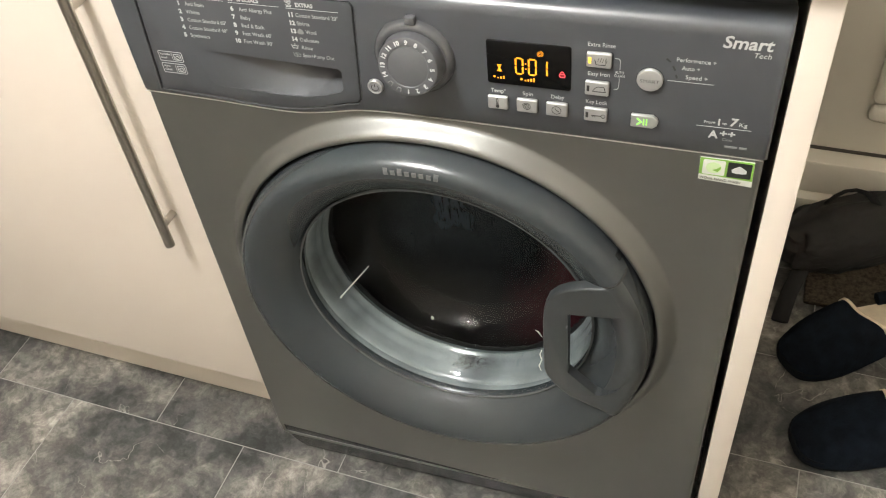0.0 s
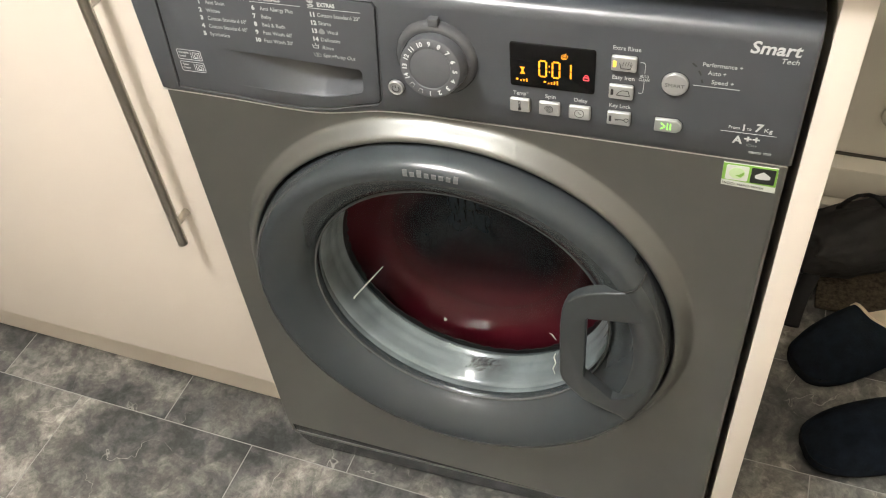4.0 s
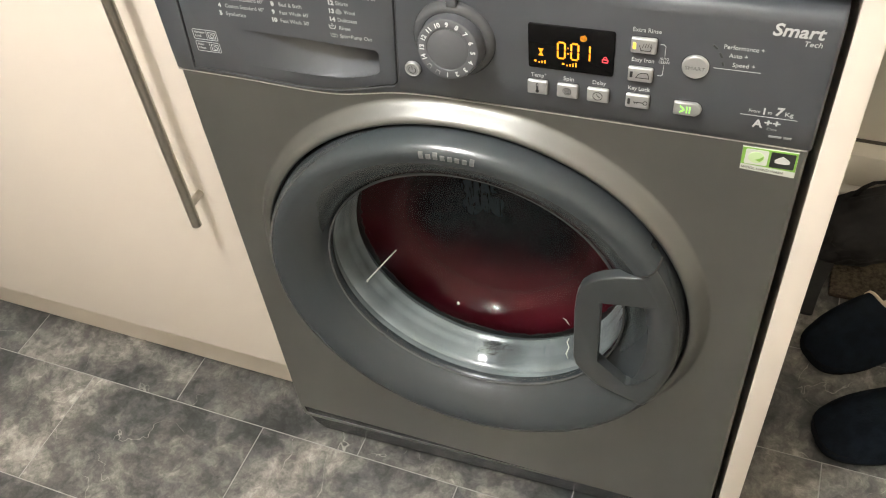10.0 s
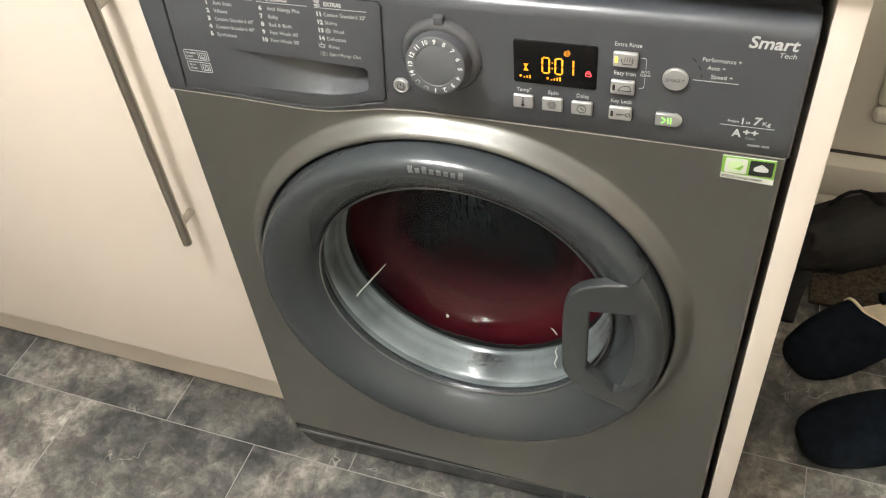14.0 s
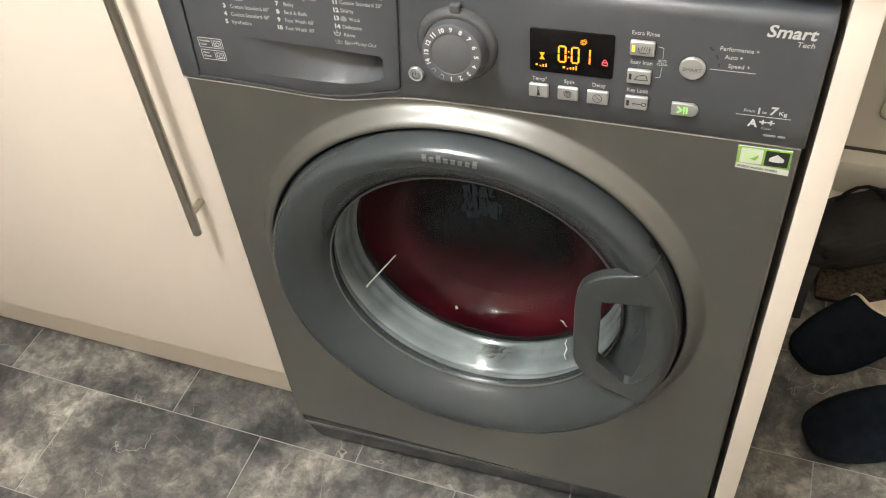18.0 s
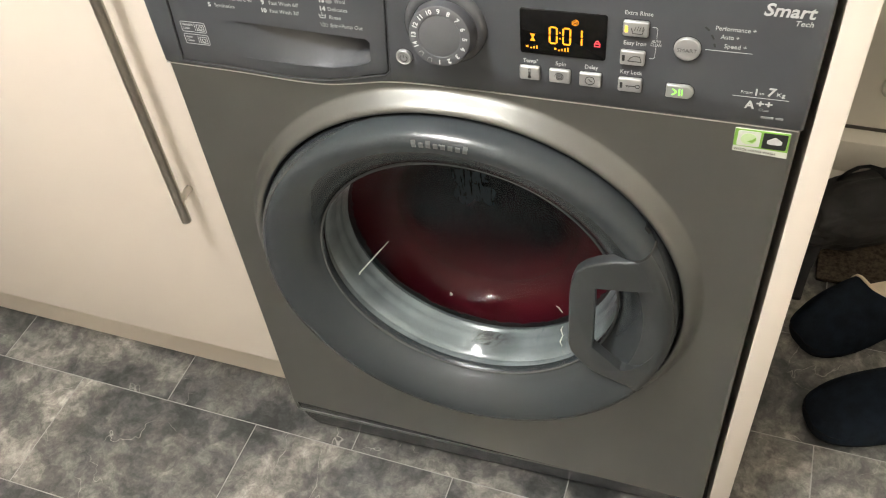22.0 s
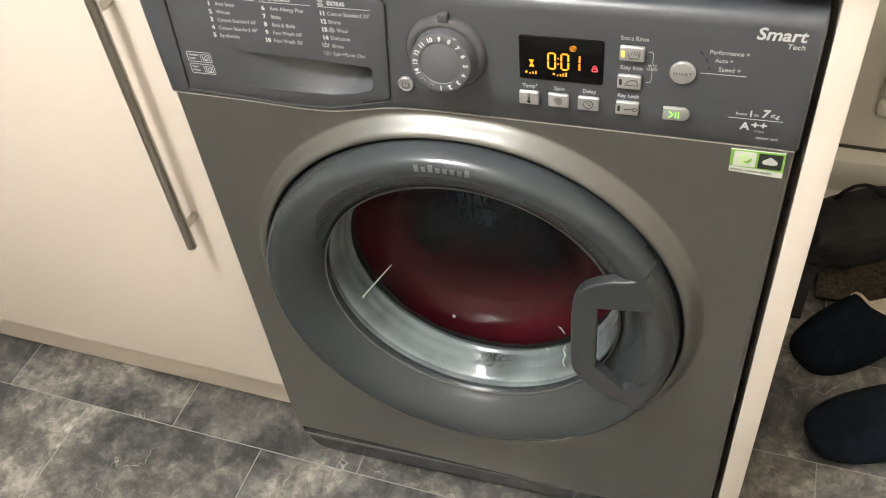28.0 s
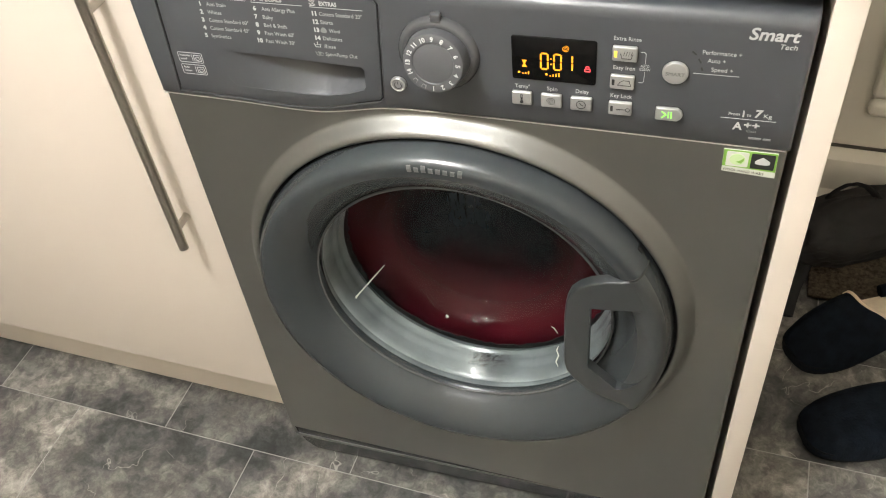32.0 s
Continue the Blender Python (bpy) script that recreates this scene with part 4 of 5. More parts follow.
def segments(x, z, w, h, on):
    t, g = 0.0015, 0.0006
    hh = h / 2
    lines = {"a": ((x + g, z + h), (x + w - g, z + h)), "d": ((x + g, z), (x + w - g, z)), "g": ((x + g, z + hh), (x + w - g, z + hh)),
             "f": ((x, z + hh + g), (x, z + h - g)), "b": ((x + w, z + hh + g), (x + w, z + h - g)), "e": ((x, z + g), (x, z + hh - g)), "c": ((x + w, z + g), (x + w, z + hh - g))}
    for s in on:
        part("figure_segment", ruled(*lines[s][0], *lines[s][1], t, YD, 0.0002), AMBER, display, "lit amber segment", smooth=False)


segments(0.3832, 0.7839, 0.0060, 0.0155, "abcdef")
segments(0.3945, 0.7839, 0.0060, 0.0155, "abcdef")
segments(0.4040, 0.7839, 0.0060, 0.0155, "bc")
for z in (0.7884, 0.7939):
    part("colon_dot", outline_solid(rounded(0.3913, 0.3924, z, z + 0.0014, 0.0003, 2), YD - 0.0002, YD + 0.0002), AMBER, display, "lit amber dot")
part("hourglass_sign", outline_solid([(0.3665, 0.7844), (0.3710, 0.7844), (0.3693, 0.7879), (0.3710, 0.7914), (0.3665, 0.7914), (0.3682, 0.7879)], YD - 0.0002, YD + 0.0002), AMBER, display, "lit amber hourglass")
sp = [(0.4040 + (0.0005 + 0.0027 * a / 800) * math.cos(radians(a)), 0.8056 + (0.0005 + 0.0027 * a / 800) * math.sin(radians(a))) for a in range(0, 801, 32)]
part("spiral_sign", stroke(sp, 0.00036, YD, 0.0002), AMBER, display, "lit amber spiral", smooth=False)
for x0, n in ((0.3665, 3), (0.3905, 4)):
    part("level_dot", outline_solid(disc(x0 - 0.0025, 0.7786, 0.0011, 12), YD - 0.0002, YD + 0.0002), AMBER, display, "lit amber dot")
    for k in range(n):
        part("level_bar", ruled(x0 + 0.0025 * k + 0.0008, 0.7769, x0 + 0.0025 * k + 0.0008, 0.7782 + 0.0009 * k, 0.0012, YD, 0.0002), AMBER, display, "lit amber bar", smooth=False)
part("padlock_sign", stroke([(0.4208, 0.7849), (0.4252, 0.7849), (0.4252, 0.7876), (0.4208, 0.7876), (0.4208, 0.7849)], 0.0007, YD, 0.0002), RED_LED, display, "lit red padlock", smooth=False)
part("padlock_sign", stroke([(0.4216, 0.7876), (0.4217, 0.7894), (0.4230, 0.7904), (0.4243, 0.7894), (0.4244, 0.7876)], 0.0006, YD, 0.0002), RED_LED, display, "lit red padlock bow", smooth=False)

# energy label
sticker = part("label", outline_solid([(0.5438, 0.6922), (0.5890, 0.6895), (0.5882, 0.7170), (0.5432, 0.7170)], -0.0007, 0.0008), LABEL_WHITE, machine, "green and white wool wash label", smooth=False)
part("label_field", outline_solid([(0.5436, 0.6985), (0.5886, 0.6962), (0.5880, 0.7166), (0.5434, 0.7166)], -0.0010, -0.0006), LABEL_GREEN, sticker, smooth=False)
part("label_square", outline_solid(rounded(0.5462, 0.5648, 0.6990, 0.7152, 0.0015), -0.0013, -0.0009), LABEL_WHITE, sticker)
part("label_blob", outline_solid([(0.5555 + 0.0066 * math.cos(radians(a)), 0.7070 + 0.0060 * math.sin(radians(a))) for a in range(0, 360, 15)], -0.0016, -0.0012), LABEL_PALE, sticker)
part("label_leaf", outline_solid([(0.5545, 0.7045), (0.5590, 0.7030), (0.5612, 0.7065), (0.5612, 0.7095), (0.5580, 0.7062)], -0.0018, -0.0014), LABEL_GREEN, sticker, smooth=False)
part("label_square", outline_solid(rounded(0.5668, 0.5866, 0.6985, 0.7150, 0.0010), -0.0013, -0.0009), LABEL_BLACK, sticker)
part("label_emblem", outline_solid([(0.5766 + r * math.cos(radians(a)), 0.7072 + r * math.sin(radians(a))) for a, r in
                                    ((90, .0045), (60, .0038), (25, .0044), (0, .0062), (-25, .0066), (-50, .0046), (-90, .0036), (-130, .0046), (-155, .0066), (180, .0062), (155, .0044), (120, .0038))], -0.0016, -0.0012), LABEL_GREY, sticker)
writing("label_text", "WOOL HAND WASH", 0.5446, -0.0010, 0.6948, 0.0038, DARK_INK, sticker, width=0.0345, spin=-2.5)

# ---- porthole door ----
RO = RG - 0.0035
RING_PROFILE = [(RO - 0.002, 0.006), (RO, 0.002), (RO, -0.018), (RO - 0.0010, -0.0270), (RO - 0.0032, -0.0345), (RO - 0.0068, -0.0395), (RO - 0.0115, -0.0418), (0.2180, -0.0414), (0.2110, -0.0392),
                (0.2045, -0.0365), (0.1970, -0.0318), (0.1890, -0.0262), (0.1828, -0.0205), (0.1782, -0.0142), (0.1752, -0.0092), (0.1738, -0.0080), (0.1712, -0.0055), (0.1708, 0.002)]


def ring_y(r):
    for (ra, ya), (rb, yb) in zip(RING_PROFILE[5:], RING_PROFILE[6:]):
        if rb <= r <= ra:
            return ya + (yb - ya) * (ra - r) / (ra - rb)
    return -0.042


door_ring = part("door_ring", lathe(RING_PROFILE, CX, CZ, 160), RING, machine, "blue-grey plastic porthole door ring", angle=60)
part("door_recess", lathe([(RG + 0.0004, -0.002), (RO - 0.02, 0.000), (RO - 0.02, 0.006), (RG + 0.0004, 0.006)], CX, CZ, 96), GAP, machine)
for k in range(8):
    a = 90 - (-7.3 + 14.6 * (k + 0.5) / 8)
    r0, r1 = (0.2200, 0.2252) if k not in (0, 2, 7) else (0.2200, 0.2272)
    part("name_bar", lathe([(r0 + (r1 - r0) * i / 5, ring_y(r0 + (r1 - r0) * i / 5) - 0.0005) for i in range(6)] + [(r1, -0.036), (r0, -0.036)], CX, CZ, 3, a - 0.56, a + 0.56), NAME_INK, door_ring, smooth=False)
# latch end of the ring and the pull
RP = 0.2190
arc = [(CX + RP * math.cos(radians(a)), CZ + RP * math.sin(radians(a))) for a in range(-26, 32, 2)]
GRIP_OUT = arc + [(0.4760, 0.5745), (0.4690, 0.5722), (0.4550, 0.5695), (0.4390, 0.5635), (0.4280, 0.5560), (0.4190, 0.5450), (0.4145, 0.5300), (0.4130, 0.5060), (0.4135, 0.4290), (0.4165, 0.4160),
                  (0.4240, 0.4040), (0.4410, 0.3860), (0.4560, 0.3790), (0.4700, 0.3730)]


def pull_plate():
    """Flat bridge of the pull; its inner rim is rounded, its outer rim runs on into the ring's crest."""
    bm = outline_solid(GRIP_OUT, -0.0432, -0.0310)

    def inner(v):
        return math.hypot(v.co.x - CX, v.co.z - CZ) < RP - 0.0004

    rim = [e for e in bm.edges if all(abs(v.co.y + 0.0432) < 1e-6 for v in e.verts) and any(inner(v) for v in e.verts)]
    bmesh.ops.bevel(bm, geom=rim, offset=0.0024, segments=3, affect="EDGES", profile=0.5)
    return bm


grip = part("door_handle", pull_plate(), GRIP, machine, "dark grey plastic door pull", angle=50)
RIGHT_ARC = [(CX + 0.2192 * math.cos(radians(a)), CZ + 0.2192 * math.sin(radians(a))) for a in range(-5, 20, 2)]
cut(grip, outline_solid([(0.4400, 0.4290), (0.4715, 0.3972), (0.4770, 0.3980), (0.4850, 0.4035), (0.4940, 0.4130), (0.5020, 0.4280)] + RIGHT_ARC + [(0.4395, 0.5270)], -0.08, 0.0))
part("handle_crest", lathe([(0.1960, -0.0300), (0.2005, -0.0340), (0.2050, -0.0374), (0.2095, -0.0402), (0.2140, -0.0420), (0.2185, -0.0431), (0.2225, -0.0432), (0.2255, -0.0426), (0.2285, -0.0406), (0.2315, -0.0362), (0.2335, -0.0292), (0.2346, -0.0180),
                            (0.2346, -0.0020), (0.1960, -0.0020)], CX, CZ, 40, -26.2, 30.4), GRIP, grip, "rounded outer edge of the pull", angle=60)
for a in (30.5, -26.6):
    part("handle_seam", lathe([(r + 0.0006, y - 0.0010) for r, y in RING_PROFILE[2:10]] + [(r - 0.001, y + 0.001) for r, y in reversed(RING_PROFILE[2:10])], CX, CZ, 2, a, a + 0.42), GAP, grip)

part("latch_tab", lathe([(RO - 0.004, -0.0225), (RO + 0.0006, -0.0220), (RO + 0.0014, -0.0200), (RO + 0.0014, -0.0140), (RO - 0.004, -0.0135)], CX, CZ, 4, 34.0, 35.8), PLINTH, door_ring, "small raised latch tab")

glass = part("door_glass", lathe([(0.1720, -0.0080), (0.1695, -0.0060), (0.1630, 0.0010), (0.1540, 0.0200), (0.1440, 0.0420), (0.1350, 0.0620), (0.1290, 0.0745), (0.1240, 0.0820), (0.1170, 0.0875), (0.1060, 0.0910), (0.0, 0.0960),
                                  (0.0, 0.1000), (0.1070, 0.0950), (0.1195, 0.0910), (0.1275, 0.0845), (0.1330, 0.0760), (0.1390, 0.0635), (0.1480, 0.0430), (0.1580, 0.0210), (0.1670, 0.0030), (0.1720, -0.0040)], CX, CZ, 128), GLASS, machine, "clear glass bowl of the door")
glass.visible_shadow = False
part("moulded_edge", lathe([(0.1100 + 0.0026 * math.cos(radians(a)), 0.0889 + 0.0022 * math.sin(radians(a))) for a in range(0, 361, 30)], CX, CZ, 128), GLASS, glass, "moulded edge of the bowl's flat end").visible_shadow = False
mist = part("condensation", lathe([(0.0, 0.0950), (0.1057, 0.0900), (0.1163, 0.0866), (0.1200, 0.0840)], CX, CZ, 128), MIST, glass, "grey film of condensation with drips, denser upwards to shade the drum")
mist.visible_shadow = False
part("glass_rim", lathe([(0.1724, -0.0092), (0.1716, -0.0100), (0.1704, -0.0098), (0.1698, -0.0088), (0.1704, -0.0070), (0.1722, -0.0070)], CX, CZ, 128), RIM_GLOSS, glass, "dark glossy rim round the glass")
gasket = part("door_gasket", lathe([(0.1760, -0.0020), (0.1730, 0.0020), (0.1725, 0.0090), (0.1732, 0.0110), (0.1706, 0.0140), (0.1698, 0.0200), (0.1688, 0.0300), (0.1691, 0.0330), (0.1674, 0.0365), (0.1664, 0.0430), (0.1668, 0.0450), (0.1645, 0.0500), (0.1625, 0.0530),
                                    (0.1635, 0.0560), (0.1680, 0.0580), (0.2300, 0.0590), (0.2300, 0.0600), (0.166, 0.0600)], CX, CZ, 128), GASKET, machine, "pale grey rubber door gasket", angle=50)
# lip paler than the gasket: its bright highlight line put into the colour
part("gasket_lip", lathe([(0.1640 + 0.0011 * math.cos(radians(a)), 0.0530 + 0.0011 * math.sin(radians(a))) for a in range(0, 361, 45)], CX, CZ, 128), LIP_GLINT, gasket, "glossy gasket lip, paler for its highlight line")


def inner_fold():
    """Added black ring for the shaded gap behind the lip, its free edge ragged."""
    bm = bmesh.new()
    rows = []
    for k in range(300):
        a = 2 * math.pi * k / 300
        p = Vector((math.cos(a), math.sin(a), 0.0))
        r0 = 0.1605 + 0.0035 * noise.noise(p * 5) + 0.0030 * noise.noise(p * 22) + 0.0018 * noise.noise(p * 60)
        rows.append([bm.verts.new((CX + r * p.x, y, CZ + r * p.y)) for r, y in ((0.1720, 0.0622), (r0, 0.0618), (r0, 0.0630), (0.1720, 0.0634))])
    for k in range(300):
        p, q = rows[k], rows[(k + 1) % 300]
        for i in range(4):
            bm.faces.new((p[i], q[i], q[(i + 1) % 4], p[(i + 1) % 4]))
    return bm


part("gap_ring", inner_fold(), BLACK, gasket, "ragged black ring added for the shaded gap behind the lip", angle=80)
part("tub", lathe([(0.2650, 0.0600), (0.2650, 0.4500), (0.0, 0.4500), (0.0, 0.4520), (0.2670, 0.4520), (0.2670, 0.0600)], CX, CZ, 64), GAP, machine, "dark tub round the drum")
# reflection streak drawn as a white tube, and beads of water
part("reflection_streak", tube([(0.1345, 0.0300, 0.3890), (0.1385, 0.0320, 0.3945), (0.1740, 0.0500, 0.4380)], [0.0020, 0.0010, 0.0006], 8), LABEL_WHITE, gasket, "white tube standing for a reflection streak")
rnd = random.Random(5)
for a, f in ((-103, 0.88), (-62, 0.55), (-60, 0.35), (-57, 0.5), (-96, 0.4), (-84, 0.65), (-75, 0.8)):
    r, y = 0.162 + (0.130 - 0.162) * f, 0.002 + 0.071 * f
    bm = bmesh.new()
    bmesh.ops.create_icosphere(bm, subdivisions=2, radius=1, matrix=Matrix.Translation((CX + r * math.cos(radians(a)), y, CZ + r * math.sin(radians(a)))) @ Euler((0.5, 0, 0)).to_matrix().to_4x4() @
                               Matrix.Diagonal((0.0016, 0.0034 + 0.002 * rnd.random(), 0.0014, 1)))
    part("water_drop", bm, GLASS, glass).visible_shadow = False
# drop in opaque white, its glint put into the colour
part("water_drop", tube([(0.2425, 0.0615, 0.3480), (0.2425, 0.0620, 0.3455), (0.2428, 0.0625, 0.3425), (0.2425, 0.0628, 0.3405)], [0.0004, 0.0012, 0.0021, 0.0009], 8), LABEL_WHITE, glass, "bead of water, white for its glint")
part("water_drop", tube([(CX + 0.1722 * math.cos(radians(a)), -0.0098, CZ + 0.1722 * math.sin(radians(a))) for a in (-137.0, -135.6, -134.2)], [0.0008, 0.0019, 0.0007], 8), GAP, glass, "dark bead on the rim")
# runs of water in white; the colour stands for their glints
for trail in ([(0.3800, 0.0570, 0.3635), (0.3832, 0.0575, 0.3610), (0.3850, 0.0580, 0.3565), (0.3880, 0.0575, 0.3520)],
              [(0.3945, 0.0270, 0.3660), (0.3925, 0.0260, 0.3590), (0.3955, 0.0230, 0.3530), (0.3930, 0.0190, 0.3450), (0.3960, 0.0170, 0.3390)]):
    part("water_glint", tube(trail, [0.0004] + [0.0008] * (len(trail) - 2) + [0.0005], 6), LABEL_WHITE, glass, "run of water, white for its glint")
fluff = []
for k in range(260):
    a, y = radians(-87.5 + rnd.gauss(0, 3.4)), 0.041 + max(-0.013, min(0.010, rnd.gauss(0, 0.0075)))
    pts = []
    d = Vector((rnd.uniform(-1, 1), rnd.uniform(-1, 1))) * 0.0012
    for i in range(4):
        rr = 0.1656 - 0.0010 * rnd.random()
        pts.append((CX + rr * math.cos(a), y, CZ + rr * math.sin(a)))
        a += d.x / 0.168
        y += d.y
        d += Vector((rnd.uniform(-1, 1), rnd.uniform(-1, 1))) * 0.0006
    fluff.append(tube(pts, 0.00030, 4))
tagged(part("lint", join_bm(fluff), BLACK, gasket, "dark lint caught on the gasket"), kind="stuff")

# ---- drum and washing, which spin ----
SPIN = pose(CX, 0, CZ)
drum = part("drum", lathe([(0.1700, 0.0640), (0.2350, 0.0660), (0.2380, 0.0700), (0.2380, 0.4000), (0.0, 0.4050), (0.0, 0.4070), (0.2400, 0.4020), (0.2400, 0.0680), (0.2350, 0.0640)], 0, 0, 96), DRUM_STEEL, machine, "steel drum", angle=50)
drum.matrix_basis = SPIN
drum.matrix_parent_inverse = Matrix.Identity(4)
spinning = [drum]


def garment(label, material, a0, a1, seed, inner):
    """Wet cloth flung against the drum between two angles: a lumpy, creased arc."""
    prof = [(0.236, 0.112), (0.225, 0.103), (0.208, 0.095), (0.182, 0.096), (0.155, 0.106), (inner + 0.018, 0.122), (inner, 0.150), (inner - 0.004, 0.20), (inner + 0.004, 0.30), (inner + 0.02, 0.38), (0.236, 0.395)]
    bm = lathe(prof, 0, 0, max(10, int(abs(a1 - a0) / 4)), a0, a1)
    for v in bm.verts:
        r = math.hypot(v.co.x, v.co.z)
        if r < 0.23:
            p = v.co * 22 + Vector((seed * 7, 0, 0))
            k = noise.noise(p) * 0.010 + noise.noise(p * 2.7) * 0.005
            v.co.x *= 1 + k / r
            v.co.z *= 1 + k / r
            v.co.y += max(-0.004, noise.noise(p * 1.4 + Vector((9, 3, 1))) * 0.006)
    ob = part("wet_garment", bm, material, None, angle=80)
    ob.matrix_basis = SPIN
    tagged(ob, label, "garment", "washing in the drum")
    spinning.append(ob)
    return ob


garment("deep red wet garment pressed round the spinning drum", RED_CLOTH, -184, 4, 1, 0.105)
garment("black wet garment pressed round the spinning drum", DARK_CLOTH, 4, 62, 2, 0.112)
garment("charcoal wet garment pressed round the spinning drum", BROWN_CLOTH, 62, 122, 3, 0.102)
garment("black wet garment folded against the spinning drum", DARK_CLOTH, 122, 176, 4, 0.110)

# ---- slippers and bag beyond the end panel ----


def slipper(m, opening, skew, label):
    s = thing("slipper", m, label, "slipper", "pair of slippers")
    L = 0.285

    def half(t):
        t = min(max(t, 0.0), 1.0)
        return 0.057 * (math.sin(math.pi * min(1, (t + 0.0015) ** 0.60)) ** 0.55) * (1.0 - 0.14 * t) if t < 0.985 else 0.012

    outline = [(t, half(t)) for t in [0.0, 0.012, 0.03, 0.06, 0.10, 0.16, 0.24, 0.34, 0.46, 0.58, 0.70, 0.80, 0.88, 0.94, 0.975, 0.992]]
    bm = bmesh.new()
    rings = []
    for z, g in ((0.0, 0.97), (0.003, 1.01), (0.010, 1.02), (0.018, 0.98)):
        rings.append([bm.verts.new((t * L, h * g, z)) for t, h in outline] + [bm.verts.new((t * L, -h * g, z)) for t, h in reversed(outline)])
    n = len(rings[0])
    for a, b in zip(rings, rings[1:]):
        for k in range(n):
            bm.faces.new((a[k], a[(k + 1) % n], b[(k + 1) % n], b[k]))
    bm.faces.new(rings[0])
    bm.faces.new(rings[-1])
    part("sole", bm, SOLE, s, "dark rubber sole")
    bm = bmesh.new()
    bm.faces.new([bm.verts.new((t * L, h * 0.90, 0.0195)) for t, h in outline[6:-1]] + [bm.verts.new((t * L, -h * 0.90, 0.0195)) for t, h in reversed(outline[6:-1])])
    ext = bmesh.ops.extrude_face_region(bm, geom=bm.faces[:])
    bmesh.ops.translate(bm, verts=[g for g in ext["geom"] if isinstance(g, bmesh.types.BMVert)], vec=(0, 0, 0.004))
    part("insole", bm, FLEECE, s, "cream fleece insole")

    def hood(inset, t_end, lift):
        b = bmesh.new()
        rows = []
        t0 = 0.004 if inset == 0 else 0.20
        for i in range(15):
            t = t0 + (t_end - t0) * (i / 14) ** 1.25
            w = half(t) * 1.04 - inset
            top = 0.016 + (0.058 - inset) * min(1, (t / 0.40)) ** 0.55
            row = []
            for k in range(15):
                u = -1 + 2 * k / 14
                back = lift * (abs(u) ** 1.5) * L * (i / 14) ** 3      # sides reach further to the heel
                zz = 0.010 + (top - 0.010) * max(0.0, 1 - abs(u) ** (2.6 + 2.4 * i / 14)) ** 0.62
                row.append(b.verts.new((t * L + back - skew * u * L * (i / 14) ** 3, u * max(w, 0.004), zz)))
            rows.append(row)
        for p, q in zip(rows, rows[1:]):
            for k in range(14):
                b.faces.new((p[k], p[k + 1], q[k + 1], q[k]))
        return b

    part("upper", hood(0.0, opening, 0.06), NAVY, s, "navy felt upper", angle=80)
    part("lining", hood(0.0035, opening - 0.005, 0.06), FLEECE, s, "cream fleece lining", angle=80)
    pts = []
    t = opening
    for k in range(15):
        u = -1 + 2 * k / 14
        top = 0.016 + 0.058
        pts.append((t * L + 0.06 * abs(u) ** 1.5 * L - skew * u * L, u * half(t) * 1.03, 0.010 + (top - 0.010) * max(0.0, 1 - abs(u) ** 5.0) ** 0.62))
    part("collar", tube(pts, 0.0030, 8), FLEECE, s, "cream fleece collar", angle=80)
    # heel rim
    hp = [(tt * L, hh * 0.98, 0.026 + 0.012 * math.sin(math.pi * 0.5 * max(0, (tt - 0.5) / 0.5))) for tt, hh in outline if tt > 0.6]
    hp = hp + [(x, -y, z) for x, y, z in reversed(hp)]
    part("heel_rim", tube(hp, 0.011, 8), NAVY, s, "navy felt heel rim", angle=80)
    return s


slipper(pose(0.735, 0.212, 0.0, 0, 0, 21), 0.47, 0.03, "navy felt slipper lined with cream fleece, on the floor")
slipper(pose(0.717, 0.359, 0.0, 0, 0, 38), 0.44, 0.04, "navy felt slipper lined with cream fleece, beside its pair")

mat_thing = thing("doormat", pose(0, 0, 0, 0, 0, -2.1), "brown coir doormat at the back door", "doormat")
part("mat_body", box(0.722, 1.36, 0.530, 0.708, 0.0, 0.009, 0.003, 2), COIR, mat_thing)

bag = thing("bag", pose(0.815, 0.640, 0.009, 0, 0, 30), "slumped black nylon bag on the doormat", "bag")
bm = bmesh.new()
bmesh.ops.create_icosphere(bm, subdivisions=5, radius=1)
for v in bm.verts:
    q = v.co.copy()
    sx, sy = (abs(q.x) ** 0.7) * (1 if q.x > 0 else -1), (abs(q.y) ** 0.75) * (1 if q.y > 0 else -1)
    k = noise.noise(q * 2.2) * 0.12 + noise.noise(q * 5.5 + Vector((3, 1, 2))) * 0.07 + abs(noise.noise(q * 9)) * 0.04
    v.co = Vector((sx * 0.140 * (1 + k), sy * 0.062 * (1 + k), max(0.0, 0.055 + q.z * (0.058 + 0.014 * noise.noise(q * 1.7)) * (1 + k))))
part("sack", bm, BAG, bag, "creased black nylon sack", angle=80)
back = bag.matrix_basis.inverted()
loop = [back @ Vector(p) for p in ((0.752, 0.648, 0.095), (0.757, 0.646, 0.115), (0.766, 0.644, 0.132), (0.778, 0.643, 0.145), (0.793, 0.642, 0.151), (0.808, 0.643, 0.147), (0.823, 0.645, 0.134), (0.838, 0.648, 0.112), (0.846, 0.652, 0.090))]
part("carry_strap", tube(loop, 0.0080, 8, True, 0.25), STRAP, bag, "black webbing strap arched over the bag")
tail = [back @ Vector(p) for p in ((0.744, 0.590, 0.075), (0.733, 0.560, 0.040), (0.724, 0.540, 0.016), (0.717, 0.520, 0.006), (0.711, 0.490, 0.006), (0.704, 0.450, 0.006))]
part("loose_strap", tube(tail, 0.014, 8, True, 0.28), STRAP, bag, "black webbing strap trailing on the floor")
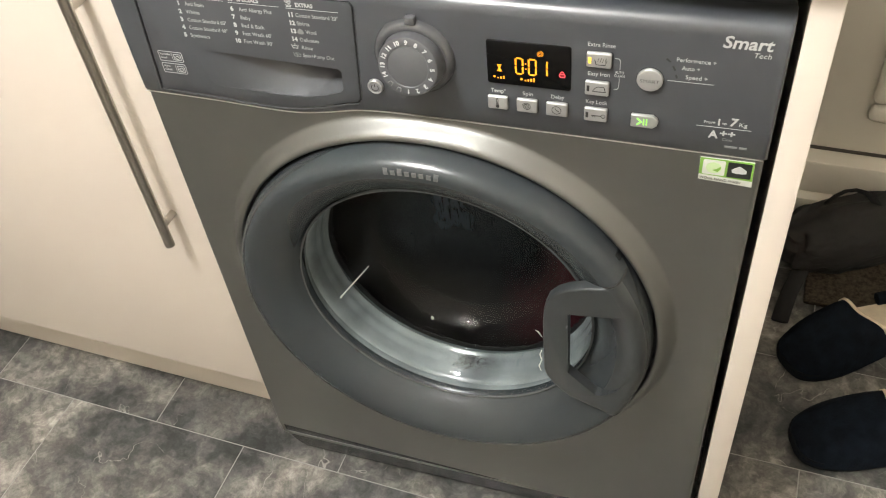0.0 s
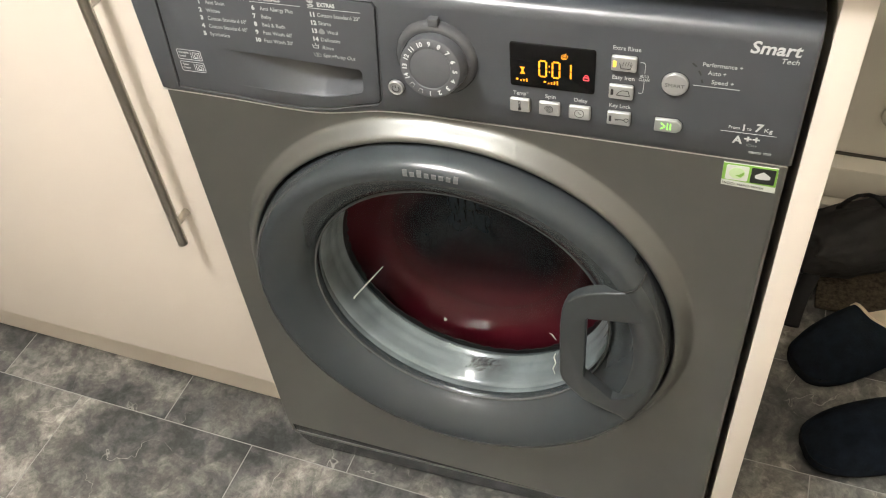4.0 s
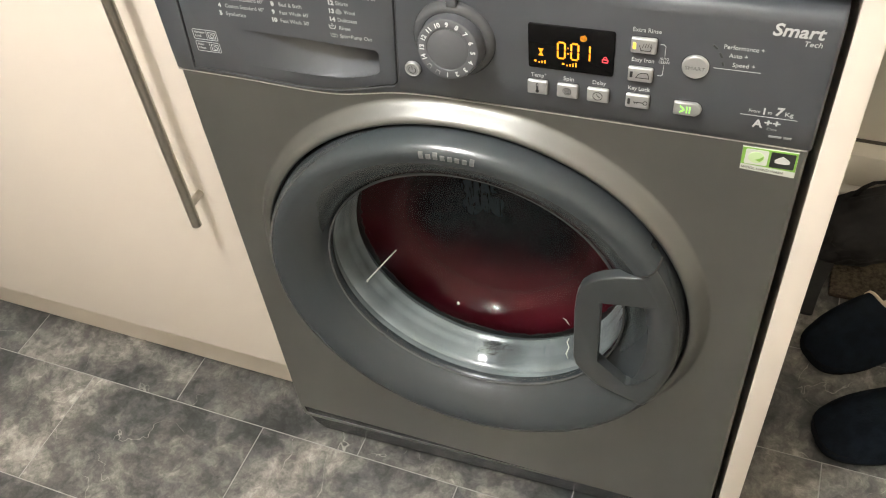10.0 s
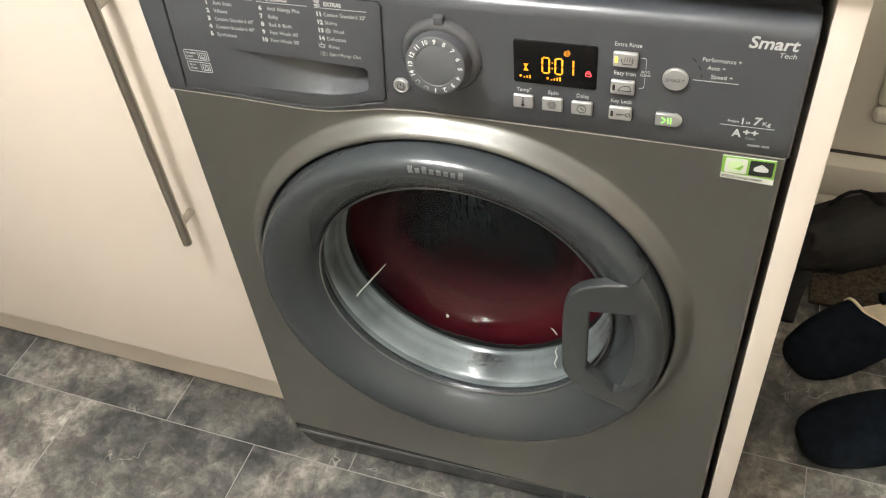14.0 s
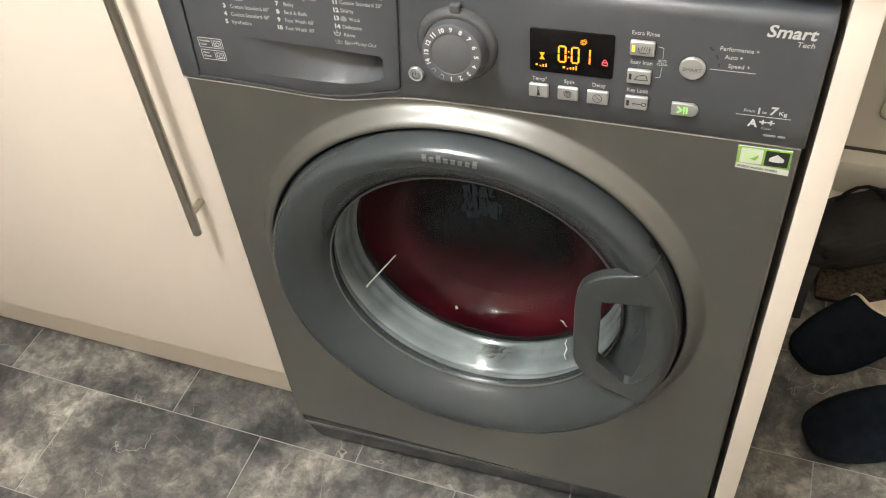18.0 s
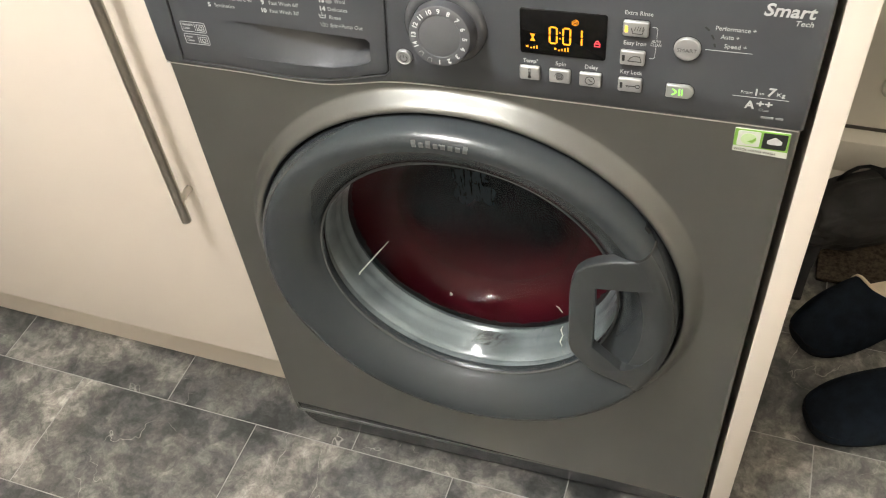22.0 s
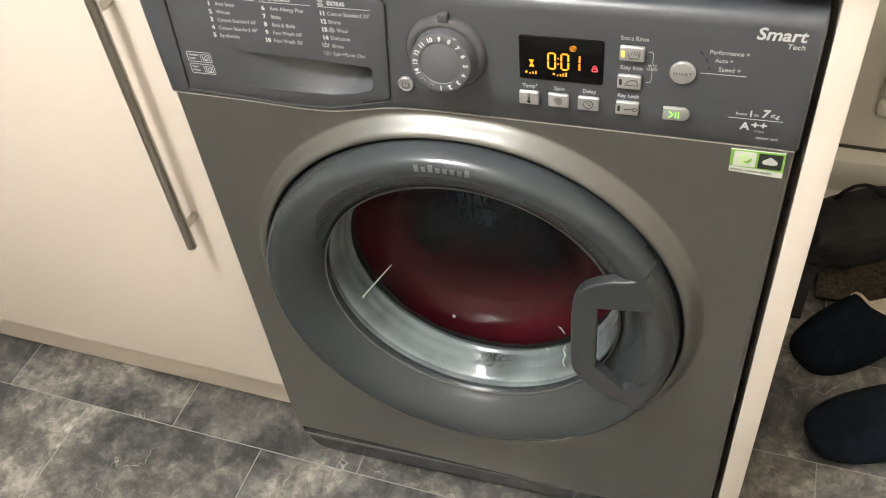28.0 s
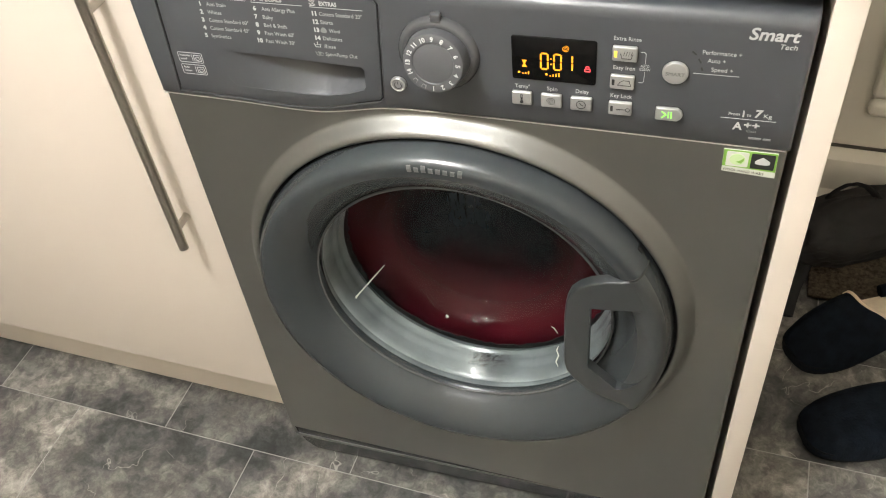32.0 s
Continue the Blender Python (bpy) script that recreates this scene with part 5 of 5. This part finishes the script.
fold = [back @ Vector(p) for p in ((0.710, 0.592, 0.082), (0.745, 0.592, 0.094), (0.790, 0.608, 0.100), (0.850, 0.640, 0.097), (0.905, 0.675, 0.084))]
part("zip", tube(fold, 0.004, 6, True, 0.6), STRAP, bag, "black zip across the sack")

# ---- floor tiles ----
PX, PY = 0.3340, 0.2035
tile_mesh = mesh_of(box(0.0009, PX - 0.0009, 0.0009, PY - 0.0009, -0.0030, 0.0, 0.0004, 1), "tile", VINYL, smooth=False)
for j in range(-10, 4):
    y = -0.0035 + PY * j
    x = -0.2603 + (0.0 if j % 2 == 0 else -PX / 2) - PX * 5
    while x < 1.58:
        lo, hi = max(0.0, -2.198 - x), min(PX, 1.598 - x)
        me = tile_mesh
        if hi - lo < 0.02:
            x += PX
            continue
        if hi - lo < PX - 0.001:      # cut tiles along the walls
            me = mesh_of(box(lo + 0.0009, hi - 0.0009, 0.0009, PY - 0.0009, -0.0030, 0.0, 0.0004, 1), "tile", VINYL, smooth=False)
        tile = new("tile", me)
        tile.parent = floor
        tile.matrix_parent_inverse = Matrix.Identity(4)
        tile.matrix_basis = pose(x, y, 0)
        x += PX
# the cut rows that close the floor against the west and south walls
edge = [(-0.2603 + (0.0 if j % 2 == 0 else -PX / 2) - PX * 6, j) for j in range(-10, 4)]
edge += [(-0.2603 - PX / 2 + PX * (i - 6), -11) for i in range(12)]
for x, j in edge:
    y = -0.0035 + PY * j
    lo, hi, low = max(0.0, -2.198 - x), min(PX, 1.598 - x), max(0.0, -2.098 - y)
    if hi - lo > 0.004:
        tile = new("tile", mesh_of(box(lo + 0.0009, hi - 0.0009, low + 0.0009, PY - 0.0009, -0.0030, 0.0, 0.0004, 1), "tile", VINYL, smooth=False))
        tile.parent = floor
        tile.matrix_parent_inverse = Matrix.Identity(4)
        tile.matrix_basis = pose(x, y, 0)

# ---- the spin ----
# half-second marks: where the red garment stands from the bottom of the drum, in degrees
STATES = ("-140 -170 15 0 -168 160 102 0 . . . 110 -132 70 180 165 -130 100 -48 -110 0 40 15 0 180 170 172 180 0 0 . . . "
          "0 5 40 0 10 -22 175 15 5 42 0 -10 180 -130 60 -134 0 -30 105 . . . 45 5 -115 -132 0 158 -120 -140 0 0").split()


def spin_angles():
    """Drum angle at every film frame: over six turns a second, through the marks."""
    marks = []
    total = 0.0
    for k, s in enumerate(STATES):
        if s == ".":
            continue
        a = float(s)
        if marks:
            k0, a0 = marks[-1]
            total = a0 + 1140.0 * (k - k0)
            a = total + (a - total + 180) % 360 - 180
        marks.append((k, a))
    out = []
    for (ka, aa), (kb, ab) in zip(marks, marks[1:]):
        steps = (kb - ka) * 15
        out += [((ka * 15 + i) / 30, aa + (ab - aa) * i / steps) for i in range(steps)]
    out.append((marks[-1][0] / 2, marks[-1][1]))
    return out


def motions():
    turns = spin_angles()
    for ob in spinning:
        walk(ob, [(t, pose(CX, 0, CZ, 0, a, 0)) for t, a in turns])


motions()
